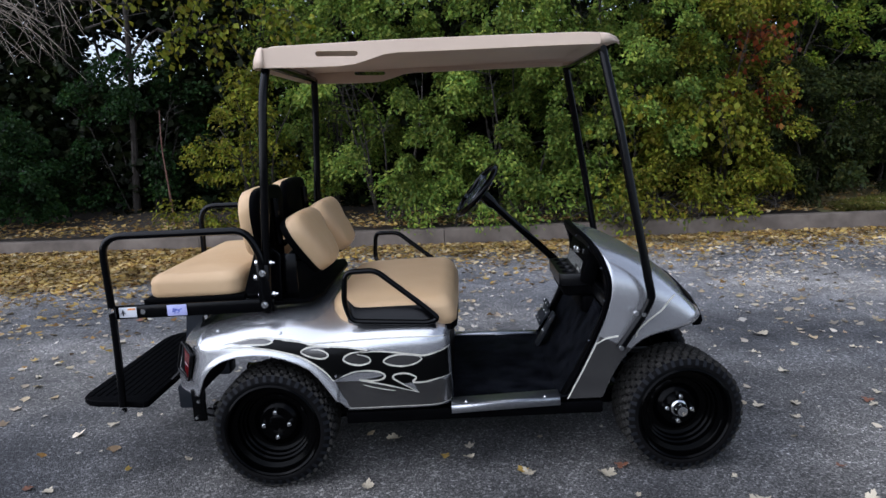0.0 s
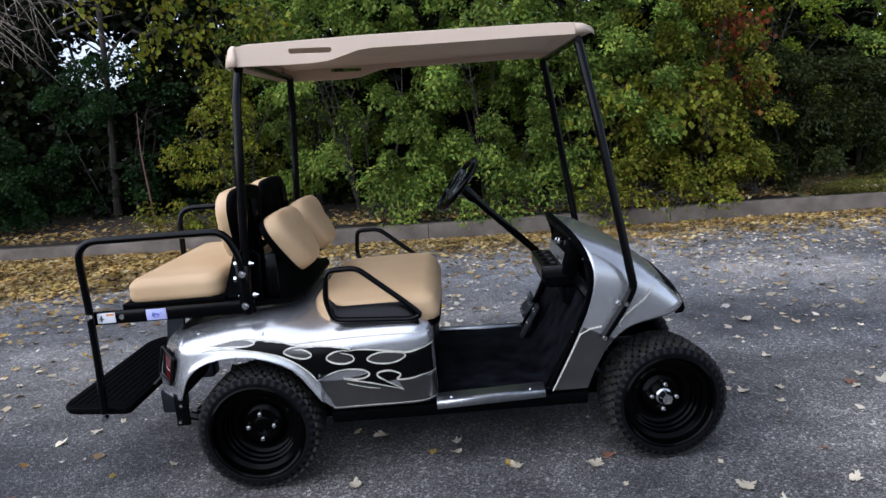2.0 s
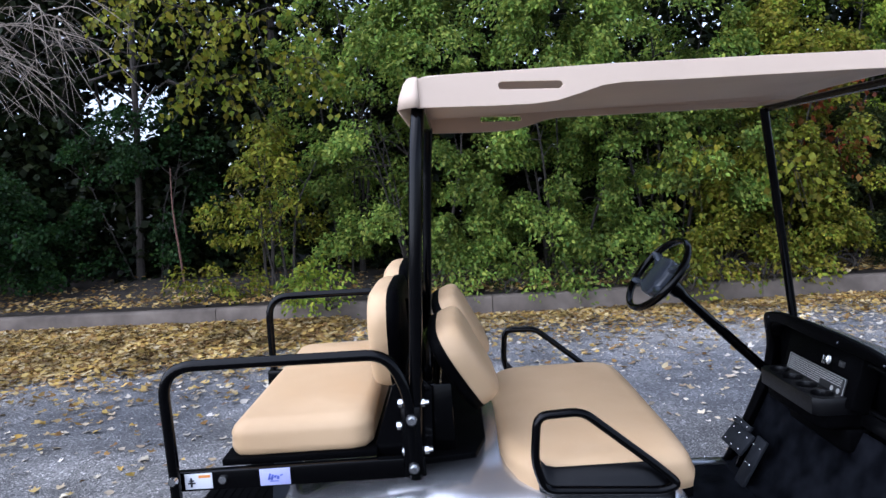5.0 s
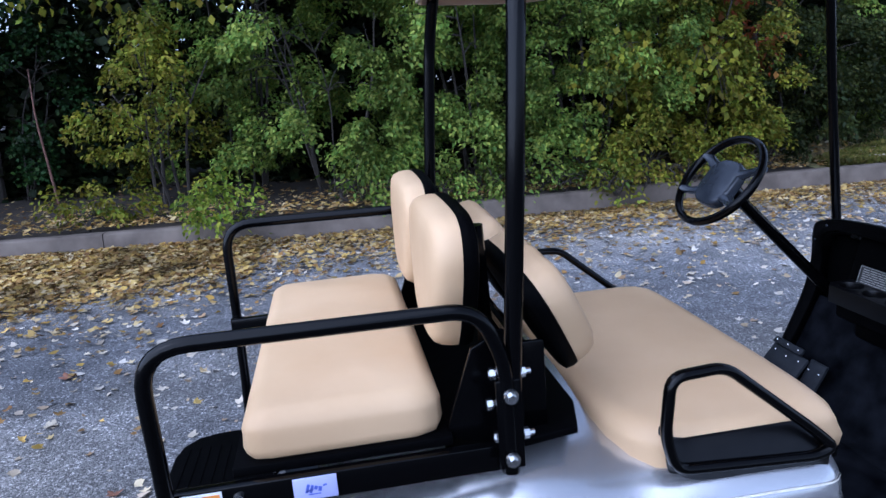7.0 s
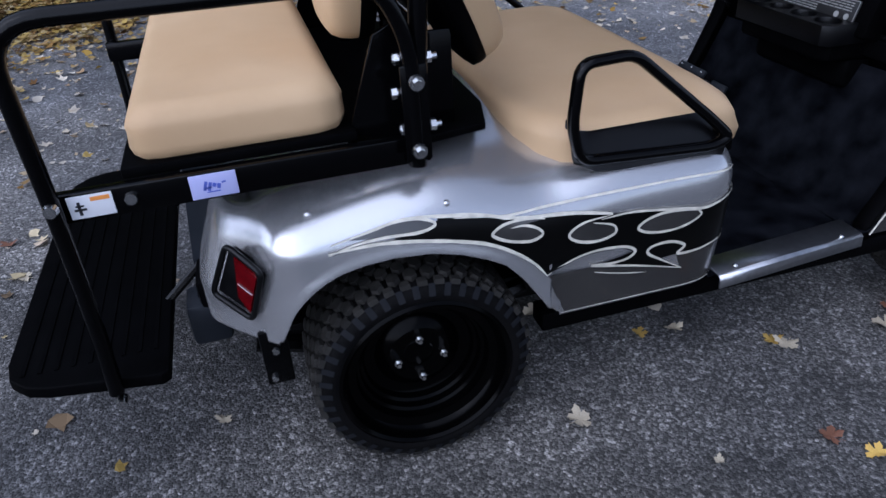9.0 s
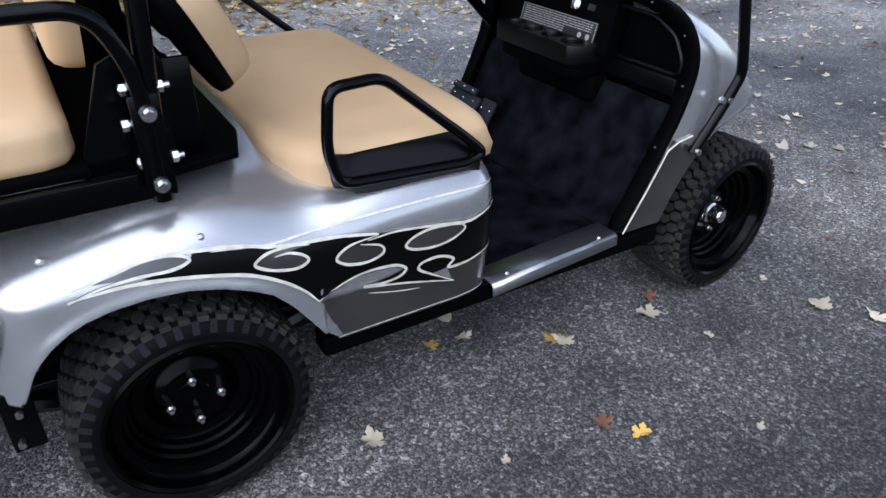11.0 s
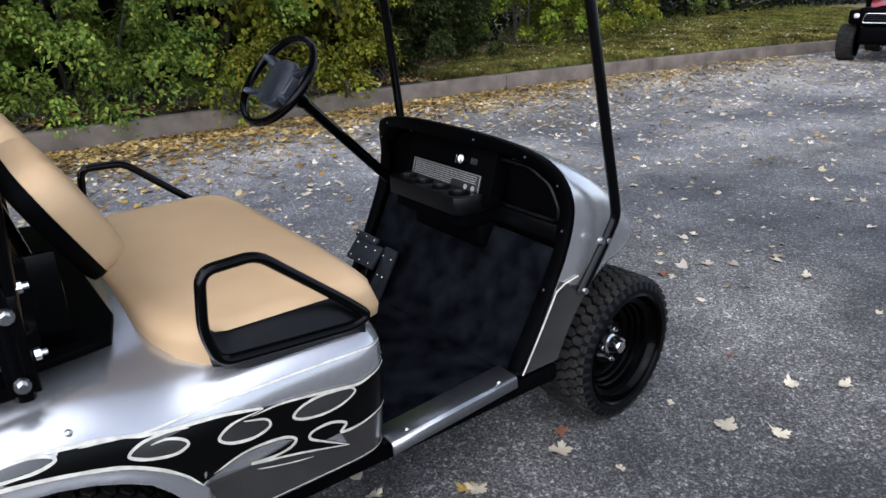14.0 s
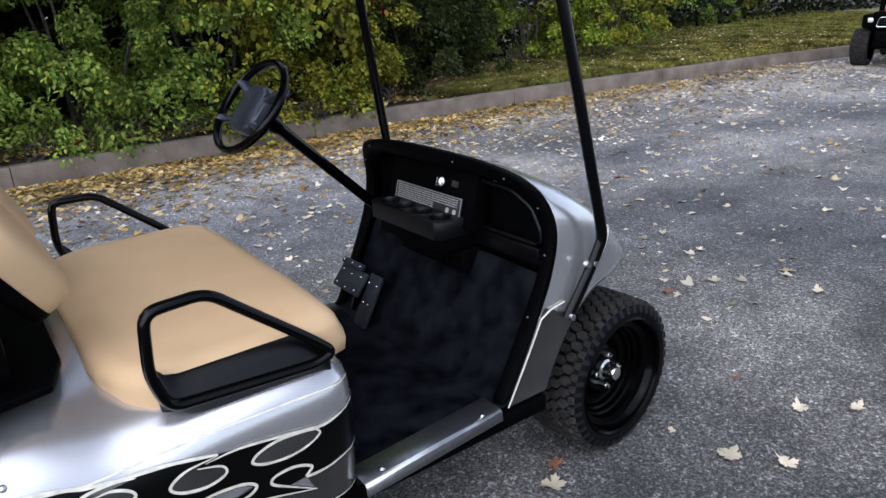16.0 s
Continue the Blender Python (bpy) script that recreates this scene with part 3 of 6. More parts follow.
def bush(x, y, rx, ry, height, leaf, material, label, seed, name="bush", clumps=60, size=(0.034, 0.070), droop=0.7, low=0.25, kind_cat="bush"):
    """A bush from the ground: stems that fork, and a crown of many leaves in clumps."""
    rng = np.random.default_rng(seed)
    rnd = random.Random(seed)
    z0 = KERB_TOP + 0.04 * min(max(y - kerb_y(x), 0), 8) - 0.05
    root = empty(name, label, kind_cat, at=(x, y, z0))
    for k in range(5):
        bm = bmesh.new()
        a = rnd.uniform(0, 6.28)
        reach = rnd.uniform(0.35, 0.85)
        h = height * rnd.uniform(0.55, 0.92) * (0.35 if name == "leafy_spray" else 1.0)
        tip = Vector((rx * reach * math.cos(a), ry * reach * math.sin(a), h))
        foot = Vector((0.2 * math.cos(a), 0.15 * math.sin(a), 0))
        mid = foot.lerp(tip, 0.5) + Vector((rnd.uniform(-0.15, 0.15), rnd.uniform(-0.15, 0.15), 0.12 * h))
        line = smooth_line([foot, mid, tip], 4)
        r0 = rnd.uniform(0.012, 0.026)
        add_tube(bm, line, [r0 * (1 - 0.75 * i / (len(line) - 1)) for i in range(len(line))], 5)
        for j in range(5):
            t = rnd.uniform(0.3, 0.95)
            b0 = line[int(t * (len(line) - 1))]
            d = Vector((rnd.uniform(-1, 1), rnd.uniform(-1, 1), rnd.uniform(-0.1, 0.8))).normalized() * rnd.uniform(0.25, 0.7) * min(1.0, height / 1.8)
            add_tube(bm, [b0, b0 + d * 0.5 + Vector((0, 0, 0.04)), b0 + d], [0.008, 0.005, 0.002], 4)
        part("stem", bm, M["bark"], root)
    p, out = clumpy(rng, int(leaf * (2.1 if -3 < x < 7.2 else 1.6)), (rx, ry), height, clumps)
    keep = p[:, 2] > 0.02
    if name == "leafy_spray":
        # the tips hang down in front of the kerb
        p[:, 2] -= 0.17
        keep = (p[:, 2] > 0.03) | (p[:, 1] + y < kerb_y(x) - 0.03)
    p, out = p[keep], out[keep]
    me = leaf_cloud("crown", p, rng.uniform(*size, len(p)), rng, droop, out, OVAL if -3 < x < 7.2 else LEAF)
    me.materials.append(M[material])
    crown = new("crown", me)
    crown.parent = root
    return root


# ---- bushes along the kerb ----
def behind(x, d):
    return kerb_y(x) + d


GREEN = "dense green leafy bush overhanging the concrete kerb"
YELLOW = "yellow-green autumn bush with drooping leafy branches"
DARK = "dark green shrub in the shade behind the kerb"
for i, (x, d, rx, ry, h, n, m, lab) in enumerate([
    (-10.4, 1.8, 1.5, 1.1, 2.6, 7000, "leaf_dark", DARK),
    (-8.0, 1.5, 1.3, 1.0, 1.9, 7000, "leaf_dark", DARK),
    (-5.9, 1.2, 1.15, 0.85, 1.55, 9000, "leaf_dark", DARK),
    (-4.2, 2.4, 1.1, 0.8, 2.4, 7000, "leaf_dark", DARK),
    (-2.1, 1.35, 0.8, 0.7, 1.95, 2200, "leaf_yellow", YELLOW),
    (-1.25, 2.1, 1.0, 0.9, 3.9, 6000, "leaf_green", GREEN),
    (-0.2, 1.25, 1.35, 1.1, 3.5, 17000, "leaf_green", GREEN),
    (1.5, 1.08, 1.35, 1.15, 3.7, 18000, "leaf_green", GREEN),
    (2.95, 1.2, 1.3, 1.1, 3.9, 18000, "leaf_green", GREEN),
    (4.2, 1.12, 1.1, 1.05, 3.2, 13000, "leaf_yellow", YELLOW),
    # the low olive shrubs carry the hollow's shade in their leaf colour
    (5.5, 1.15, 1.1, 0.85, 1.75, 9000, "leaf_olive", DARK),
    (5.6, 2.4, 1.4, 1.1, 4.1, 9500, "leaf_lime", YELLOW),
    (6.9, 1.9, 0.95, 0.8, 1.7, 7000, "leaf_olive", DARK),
    (7.5, 2.8, 1.3, 1.1, 3.9, 8000, "leaf_green", YELLOW),
    (8.9, 2.2, 1.5, 1.2, 3.2, 12000, "leaf_lime", YELLOW),
    (10.7, 2.3, 1.5, 1.2, 3.2, 11000, "leaf_yellow", YELLOW),
    (12.4, 3.4, 1.6, 1.2, 3.4, 10000, "leaf_green", GREEN),
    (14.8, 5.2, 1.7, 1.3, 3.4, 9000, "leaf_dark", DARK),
    (17.4, 6.4, 1.9, 1.5, 3.6, 9000, "leaf_green", GREEN),
    (20.5, 7.6, 2.2, 1.6, 4.0, 9000, "leaf_yellow", YELLOW),
]):
    bush(x, behind(x, d), rx, ry, h, n, m, lab, 100 + i, clumps=int(40 + n / 220))
# low sprays that droop over the kerb
SPRAY = "leafy spray drooping over the kerb"
for i, (x, d, rx, ry, h, n, m) in enumerate([(2.9, 0.0, 0.42, 0.30, 0.75, 420, "leaf_yellow"), (3.9, 0.08, 0.40, 0.30, 0.6, 380, "leaf_yellow"), (-1.45, -0.02, 0.38, 0.30, 0.62, 420, "leaf_lime"), (0.9, 0.30, 0.5, 0.35, 0.6, 500, "leaf_green"), (-2.6, 0.5, 0.5, 0.4, 0.6, 420, "leaf_yellow"), (1.75, 0.36, 0.5, 0.32, 0.85, 650, "leaf_green"), (2.4, 0.34, 0.45, 0.32, 0.8, 600, "leaf_green"), (3.4, 0.34, 0.5, 0.32, 0.9, 650, "leaf_yellow"), (0.15, 0.36, 0.5, 0.32, 0.8, 600, "leaf_green"), (4.6, 0.40, 0.5, 0.34, 0.8, 560, "leaf_yellow")]):
    bush(x, behind(x, d), rx, ry, h, n, m, SPRAY, 300 + i, clumps=14, kind_cat="branch", name="leafy_spray")

# the thicket behind them, its deep shade put into the leaf colour, one mass with a gap to the sky
rng = np.random.default_rng(7)
n = 300000
pick = rng.uniform(size=n)
x = np.where(pick < 0.32, rng.uniform(-12, 0, n), np.where(pick < 0.62, rng.uniform(-1, 9, n), rng.uniform(-26, 30, n)))
d = rng.uniform(2.3, 4.9, n) + np.where(x > 6, (x - 6) * 0.25, 0)
y = np.array([kerb_y(v) for v in x]) + d
z = rng.uniform(0.2, 7.2, n) ** 0.97 + 0.3 * np.sin(x * 2.1)
gap = ((x + 5.05 + 0.45 * (y - 9.5)) / 0.72) ** 2 + ((z - 2.78) / 0.5) ** 2
keep = (gap > 1) | (rng.uniform(size=n) < 0.03)
gap2 = ((x + 0.9 + 0.1 * (y - 9.5)) / 0.7) ** 2 + ((z - 4.1) / 0.5) ** 2
keep &= (gap2 > 1) | (rng.uniform(size=n) < 0.35)
# thinner and broken towards the top, where the sky glints through
keep &= (z < 3.0 + 0.5 * np.sin(1.7 * x + 0.6)) | (rng.uniform(size=n) < np.where(x < -2.5, 0.75, 0.5))
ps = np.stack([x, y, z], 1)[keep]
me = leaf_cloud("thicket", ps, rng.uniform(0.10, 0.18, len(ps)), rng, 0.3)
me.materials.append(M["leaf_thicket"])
tagged(new("thicket", me), "thicket of leaves behind the bushes, shade put into its dark colour", "thicket", kind="stuff")


def tree(x, y, height, radius, seed, limbs=7, lean=(0, 0)):
    """A bare dark trunk with forking limbs."""
    rnd = random.Random(seed)
    root = empty("tree", "dark trunk with bare forking limbs in the thicket", "tree", "trees in the thicket", at=(x, y, 0.2))
    bm = bmesh.new()
    top = Vector((lean[0], lean[1], height))
    line = smooth_line([(0, 0, -0.1), (lean[0] * 0.2 + 0.05, lean[1] * 0.2, height * 0.35), (lean[0] * 0.6 - 0.04, lean[1] * 0.6, height * 0.7), top], 5)
    add_tube(bm, line, [radius * (1.25 if i == 0 else 1 - 0.65 * i / len(line)) for i in range(len(line))], 8)
    part("trunk", bm, M["bark"], root)
    for k in range(limbs):
        bm = bmesh.new()
        p = line[rnd.randint(4, len(line) - 1)]
        for j in range(3):
            d = Vector((rnd.uniform(-1, 1), rnd.uniform(-0.9, 0.5), rnd.uniform(-0.1, 0.7))) * rnd.uniform(0.6, 1.5)
            q = p + d
            add_tube(bm, smooth_line([p, p + d * 0.5 + Vector((0, 0, rnd.uniform(-0.1, 0.15))), q], 3), [radius * 0.28 * (1 - 0.12 * i) for i in range(7)], 5)
            p = q
        part("limb", bm, M["bark"], root)
    return root


for i, (x, d, h, r, lx) in enumerate([(-7.0, 2.4, 6, 0.12, 0.3), (-5.4, 3.0, 6, 0.10, -0.4), (-4.35, 2.4, 6, 0.06, 0.5), (-2.4, 2.9, 6.5, 0.09, 0.2), (0.6, 3.2, 6, 0.08, -0.2), (7.6, 3.6, 6, 0.09, 0.3), (11.5, 5, 6, 0.1, 0.3)]):
    tree(x, behind(x, d), h, r, 40 + i, lean=(lx, -0.2))


def twigs(x, y, z, seed, label, n=16, spread=(1.2, 0.5, 1.0), down=0.6):
    """A fan of thin bare twigs that hang from a limb."""
    rnd = random.Random(seed)
    bm = bmesh.new()
    for k in range(n):
        p = Vector((x + rnd.uniform(-0.4, 0.4), y + rnd.uniform(-0.2, 0.2), z + rnd.uniform(-0.2, 0.3)))
        d = Vector((rnd.uniform(-0.4, 1) * spread[0], rnd.uniform(-1, 0.6) * spread[1], -rnd.uniform(0, 1) * down * spread[2]))
        line = smooth_line([p, p + d * 0.4 + Vector((0, 0, 0.15)), p + d], 4)
        add_tube(bm, line, [0.007 * (1 - 0.8 * i / len(line)) for i in range(len(line))], 4)
        for j in range(3):
            b = line[rnd.randint(2, len(line) - 2)]
            e = Vector((rnd.uniform(-0.4, 0.4), rnd.uniform(-0.3, 0.3), -rnd.uniform(0.0, 0.4)))
            add_tube(bm, [b, b + e * 0.5 + Vector((0, 0, 0.03)), b + e], [0.0035, 0.002, 0.001], 4)
    thing("bare_branch", bm, M["twig"], label, "branch")


bm = tube(smooth_line([(-3.14, 6.35, 0.2), (-3.19, 6.36, 0.8), (-3.25, 6.42, 1.3), (-3.27, 6.5, 1.8)], 5), [0.016 - 0.0006 * k for k in range(16)], 6)
thing("sapling", bm, M["red_bark"], "thin bare reddish sapling standing behind the kerb", "sapling")
twigs(-5.6, behind(-5.6, 0.8), 3.3, 3, "bare grey twigs hanging over the dark shrubs", 34, (1.6, 0.5, 2.0))
twigs(-4.6, behind(-4.6, 0.7), 3.5, 4, "bare grey twigs hanging over the dark shrubs", 20, (1.1, 0.4, 1.9))
twigs(-6.6, behind(-6.6, 1.0), 3.75, 5, "bare grey twigs hanging over the dark shrubs", 36, (1.8, 0.5, 1.5), 0.5)


def leafy_branch(x, y, z, reach, seed, leaves, material, label):
    """A thin branch that arches forward and hangs, with loose leaves along its shoots."""
    rng = np.random.default_rng(seed)
    rnd = random.Random(seed)
    root = empty("hanging_branch", label, "branch", at=(x, y, z))
    spots = []
    for k in range(7):
        bm = bmesh.new()
        d = Vector((rnd.uniform(-1, 1) * reach, rnd.uniform(-0.5, 0.3), -rnd.uniform(0.2, 1.0) * reach))
        line = smooth_line([(0, 0, 0), d * 0.45 + Vector((0, 0, 0.2)), d], 4)
        add_tube(bm, line, [0.008 * (1 - 0.8 * i / len(line)) for i in range(len(line))], 4)
        part("twig", bm, M["bark"], root)
        spots += [line[rnd.randint(3, len(line) - 1)] for _ in range(leaves // 7)]
    p = np.array([tuple(v) for v in spots]) + rng.normal(0, 0.09, (len(spots), 3))
    me = leaf_cloud("leaves", p, rng.uniform(0.06, 0.11, len(p)), rng, 0.9)
    me.materials.append(M[material])
    new("leaves", me).parent = root


for i, (x, d, z, reach) in enumerate([(-3.0, 1.0, 3.7, 0.9), (-2.2, 0.9, 3.5, 0.9), (-1.7, 1.1, 3.0, 0.8), (-2.6, 1.2, 2.8, 0.7), (-3.6, 1.3, 3.9, 0.8), (2.9, 0.3, 1.6, 0.6), (4.0, 0.3, 1.5, 0.6)]):
    leafy_branch(x, behind(x, d), z, reach, 500 + i, 240, "leaf_yellow", "thin branch with sparse yellow-green hanging leaves")

for i, (x, d, z) in enumerate([(4.75, 0.9, 2.45), (4.85, 0.8, 1.7)]):
    leafy_branch(x, behind(x, d), z, 0.45, 560 + i, 150, "leaf_red", "thin branch with rust red autumn leaves")

# ---- fallen leaves ----
rng = np.random.default_rng(21)
n = 24000
x = rng.uniform(-9, 13, n)
d = np.abs(rng.gamma(1.3, 0.40, n))
heap = np.clip(np.exp(-((x + 4.0) / 2.6) ** 2) * 1.0, 0, 1)
d = d * (1 + 1.9 * heap)
ky = np.array([kerb_y(v) for v in x])
thin = rng.uniform(size=n) < np.interp(x, [2.0, 5.0, 10.0], [1.0, 0.75, 0.18])
x, d, ky, heap = x[thin], d[thin], ky[thin], heap[thin]
n = len(x)
p1 = np.stack([x, ky - 0.02 - d, 0.006 + rng.uniform(0, 0.02, n) * (1 + 1.2 * heap)], 1)
# a deep drift of leaves on the asphalt by the dark shrubs
nh = 32000
xh = rng.normal(-4.4, 2.0, nh)
xh = np.where(xh > -1.0, -2 - rng.uniform(0, 4, nh), xh)
dh = rng.beta(1.0, 2.2, nh) * (2.6 - 0.25 * np.clip(xh + 4.5, 0, 4))
ph = np.stack([xh, np.array([kerb_y(v) for v in xh]) - 0.02 - dh, 0.012 + rng.uniform(0, 0.06, nh) * np.clip(1.3 - dh / 1.6, 0.1, 1)], 1)
n2 = 9000
x2, y2 = rng.uniform(-8, 14, n2), None
y2 = np.array([kerb_y(v) for v in x2]) - 0.1 - np.abs(rng.gamma(1.3, 1.55, n2))
p2 = np.stack([x2, y2, np.full(n2, 0.004)], 1)
keep = p2[:, 1] > -0.2
x4 = rng.uniform(3, 17, 4200)
p4 = np.stack([x4, np.array([kerb_y(v) for v in x4]) - 0.1 - np.abs(rng.gamma(1.5, 1.3, 4200)), np.full(4200, 0.004)], 1)
x5 = rng.uniform(5.5, 17, 1500)
d5 = rng.uniform(0.1, 5, 1500)
p5 = np.stack([x5, np.array([kerb_y(v) for v in x5]) + 0.15 + d5, KERB_TOP + 0.035 + 0.04 * d5 + rng.uniform(0, 0.03, 1500)], 1)
p2 = np.concatenate([p2[keep], p4, p5])
n3 = 9000
x3 = rng.uniform(-9, 16, n3)
d3 = 0.05 + np.abs(rng.gamma(1.2, 0.5, n3))
d3 = d3 * np.interp(x3, [5.5, 8], [1.0, 4.0])
p3 = np.stack([x3, np.array([kerb_y(v) for v in x3]) + 0.10 + d3, KERB_TOP + 0.02 + 0.04 * np.minimum(d3, 8) + rng.uniform(0, 0.03, n3)], 1)
pts = np.concatenate([p1, p3, ph])
span = np.concatenate([rng.uniform(0.028, 0.07, len(p1)), rng.uniform(0.035, 0.075, len(p3)), rng.uniform(0.032, 0.075, len(ph))])
span2 = 0.018 + 0.052 * rng.uniform(0, 1, len(p2)) ** 2.2
span2[-5700:] += 0.009


def flat_leaves(name, pts, sizes, rng):
    k = len(pts)
    a = rng.uniform(0, 2 * np.pi, k)
    d = np.stack([np.cos(a), np.sin(a), rng.normal(0, 0.16, k)], 1)
    s = np.stack([-np.sin(a), np.cos(a), rng.normal(0, 0.22, k)], 1)
    up = np.array([0, 0, 1.0])
    shape = np.array([(0, -0.5, 0.05), (0.34, -0.25, 0.12), (0.5, 0.12, 0.16), (0.16, 0.2, 0.02), (0, 0.6, 0.10), (-0.16, 0.2, 0.02), (-0.5, 0.12, 0.14), (-0.34, -0.25, 0.10)])
    v = pts[:, None, :] + sizes[:, None, None] * (shape[None, :, 0:1] * s[:, None] + shape[None, :, 1:2] * d[:, None] + shape[None, :, 2:3] * up)
    f = [tuple(range(8 * i, 8 * i + 8)) for i in range(k)]
    me = bpy.data.meshes.new(name)
    me.from_pydata(v.reshape(-1, 3).tolist(), [], f)
    me.update()
    return me


me = flat_leaves("leaf_litter", pts, span, rng)
me.materials.append(M["litter"])
tagged(new("leaf_litter", me), "yellow and brown fallen leaves strewn along the kerb", "fallen leaves", kind="stuff")
me = flat_leaves("scattered_leaves", p2, span2, rng)
me.materials.append(M["scatter"])
tagged(new("scattered_leaves", me), "pale dry leaves scattered over the asphalt", "fallen leaves", kind="stuff")

# single maple leaves on the asphalt
def maple_leaf(material, seed):
    rnd = random.Random(seed)
    bm = bmesh.new()
    ring = []
    for k in range(30):
        a = 2 * math.pi * k / 30 - math.pi / 2
        lobe = 0.62 + 0.38 * abs(math.cos(2.5 * (a - math.pi / 2))) ** 0.7 + (0.10 if k % 2 else -0.05) + rnd.uniform(-0.05, 0.05)
        if k in (0,):
            lobe = 0.25
        r = 0.5 * lobe
        ring.append(bm.verts.new((r * math.cos(a), r * math.sin(a) + 0.05, 0.16 * r * math.sin(2 * a + seed) + 0.20 * r * math.sin(3 * a + 2 * seed) * r + 0.30 * r * r + 0.05 * rnd.random())))
    mid = bm.verts.new((0, 0.05, 0.0))
    for k in range(30):
        bm.faces.new((mid, ring[k], ring[(k + 1) % 30]))
    stalk = [bm.verts.new(p) for p in ((-0.012, -0.05, 0.0), (0.012, -0.05, 0.0), (0.03, -0.62, 0.03), (0.01, -0.62, 0.03))]
    bm.faces.new(stalk)
    return finish("fallen_leaf", bm, material, 60)


LEAVES = {"pale": [maple_leaf(M["pale_leaf"], k) for k in range(5)], "yellow": [maple_leaf(M["yellow_leaf"], k + 9) for k in range(3)], "brown": [maple_leaf(M["brown_leaf"], k + 15) for k in range(2)]}
LEAF_LABEL = {"pale": "pale dry maple leaf lying on the asphalt", "yellow": "yellow fallen leaf lying on the asphalt", "brown": "rust brown fallen leaf lying on the asphalt"}
rnd = random.Random(11)


def drop_leaf(x, y, size, tone):
    ob = new("fallen_leaf", rnd.choice(LEAVES[tone]))
    ob.matrix_basis = Matrix.Translation((x, y, 0.003 + 0.06 * size)) @ Euler((rnd.uniform(-0.08, 0.08), rnd.uniform(-0.08, 0.08), rnd.uniform(0, 6.28))).to_matrix().to_4x4() @ Matrix.Diagonal((size * 0.92, size * rnd.uniform(0.5, 0.9), size, 1))
    tagged(ob, LEAF_LABEL[tone], "leaf", "fallen leaves on the asphalt")


for x, y, size, tone in ((0.371, -0.553, 0.075, "pale"), (0.97, -0.859, 0.06, "yellow"), (0.91, -0.789, 0.06, "brown"), (1.356, -0.489, 0.085, "pale"), (1.43, -0.424, 0.075, "brown"), (1.04, -0.469, 0.075, "pale"), (1.015, -0.44, 0.06, "yellow"), (1.877, -0.727, 0.085, "pale"), (1.978, -0.862, 0.085, "pale"), (2.297, -0.729, 0.08, "pale"), (2.435, -0.855, 0.08, "pale"), (3.073, 0.157, 0.09, "pale"), (3.315, -0.25, 0.085, "pale"), (3.423, 0.466, 0.07, "pale"), (5.158, 0.566, 0.1, "pale"), (3.521, 0.809, 0.07, "pale"), (2.801, 0.216, 0.07, "brown"), (1.441, -0.663, 0.04, "pale"), (0.442, -0.11, 0.085, "pale"), (2.579, 0.66, 0.075, "pale"), (2.246, 0.18, 0.07, "pale"), (-1.06, -0.508, 0.05, "brown"), (-0.96, -0.536, 0.05, "pale"), (2.735, 1.375, 0.11, "pale"), (2.316, -0.465, 0.05, "brown"), (0.786, -0.312, 0.06, "pale"), (1.249, -0.997, 0.035, "pale"), (0.62, -0.769, 0.035, "pale"), (0.686, -0.296, 0.05, "yellow"), (-0.469, -0.268, 0.05, "pale"), (-1.191, 0.897, 0.07, "brown"), (-1.656, 1.589, 0.08, "pale"), (-1.771, 2.184, 0.11, "brown"), (2.58, 3.6, 0.09, "pale")):
    drop_leaf(x, y, size, tone)
for k in range(150):
    x, y = rnd.uniform(-3.2, 7.5), rnd.uniform(-1.6, 4.6)
    if -0.4 < x < 1.9 and -0.75 < y < 0.6 and rnd.random() < 0.8:
        continue
    if y < 0 and rnd.random() < 0.72:
        continue
    drop_leaf(x, y, rnd.uniform(0.03, 0.075), rnd.choices(("pale", "yellow", "brown"), (0.78, 0.15, 0.07))[0])

# grass on the open verge
rng = np.random.default_rng(5)
n = 100000
x = rng.uniform(5.6, 24, n)
d = rng.uniform(0.0, 1, n) ** 0.9 * np.clip((x - 5.0) * 0.6, 0.2, 9.0)
gp = np.stack([x, np.array([kerb_y(v) for v in x]) + 0.17 + d, KERB_TOP - 0.015 + 0.04 * np.minimum(d, 8)], 1)
me = leaf_cloud("grass", gp, rng.uniform(0.05, 0.10, n), rng, -1.0)
me.materials.append(M["grass"])
tagged(new("grass", me), "thin autumn grass on the verge", "grass", kind="stuff")


# ---- the golf cart ----
# x runs from the rear axle to the front one, y across with the driver's side positive, z up from the ground
cart = empty("golf_cart", "silver golf cart with black flames and tan seats on asphalt", "golf cart")

# rear body: half width, crown height and lower edge along x
W_TAB = [(-0.395, 0.33), (-0.390, 0.362), (-0.378, 0.392), (-0.345, 0.430), (-0.316, 0.462), (-0.26, 0.518), (-0.225, 0.538), (-0.19, 0.546), (0.64, 0.547), (0.685, 0.542), (0.712, 0.530), (0.732, 0.512), (0.744, 0.492), (0.750, 0.470)]
H_TAB = [(-0.395, 0.655), (-0.390, 0.685), (-0.378, 0.696), (-0.345, 0.703), (-0.31, 0.708), (-0.26, 0.714), (-0.20, 0.726), (-0.08, 0.757), (0.0, 0.769), (0.09, 0.778), (0.20, 0.779), (0.30, 0.773), (0.38, 0.765), (0.55, 0.745), (0.70, 0.728), (0.735, 0.710), (0.750, 0.685)]
POW_TAB = [(-0.395, 4.6), (-0.30, 4.4), (-0.20, 4.0), (-0.08, 3.0), (0.06, 2.25), (0.20, 2.1), (0.30, 2.25), (0.42, 2.9), (0.55, 3.4), (0.75, 4.0)]
MID = 0.585


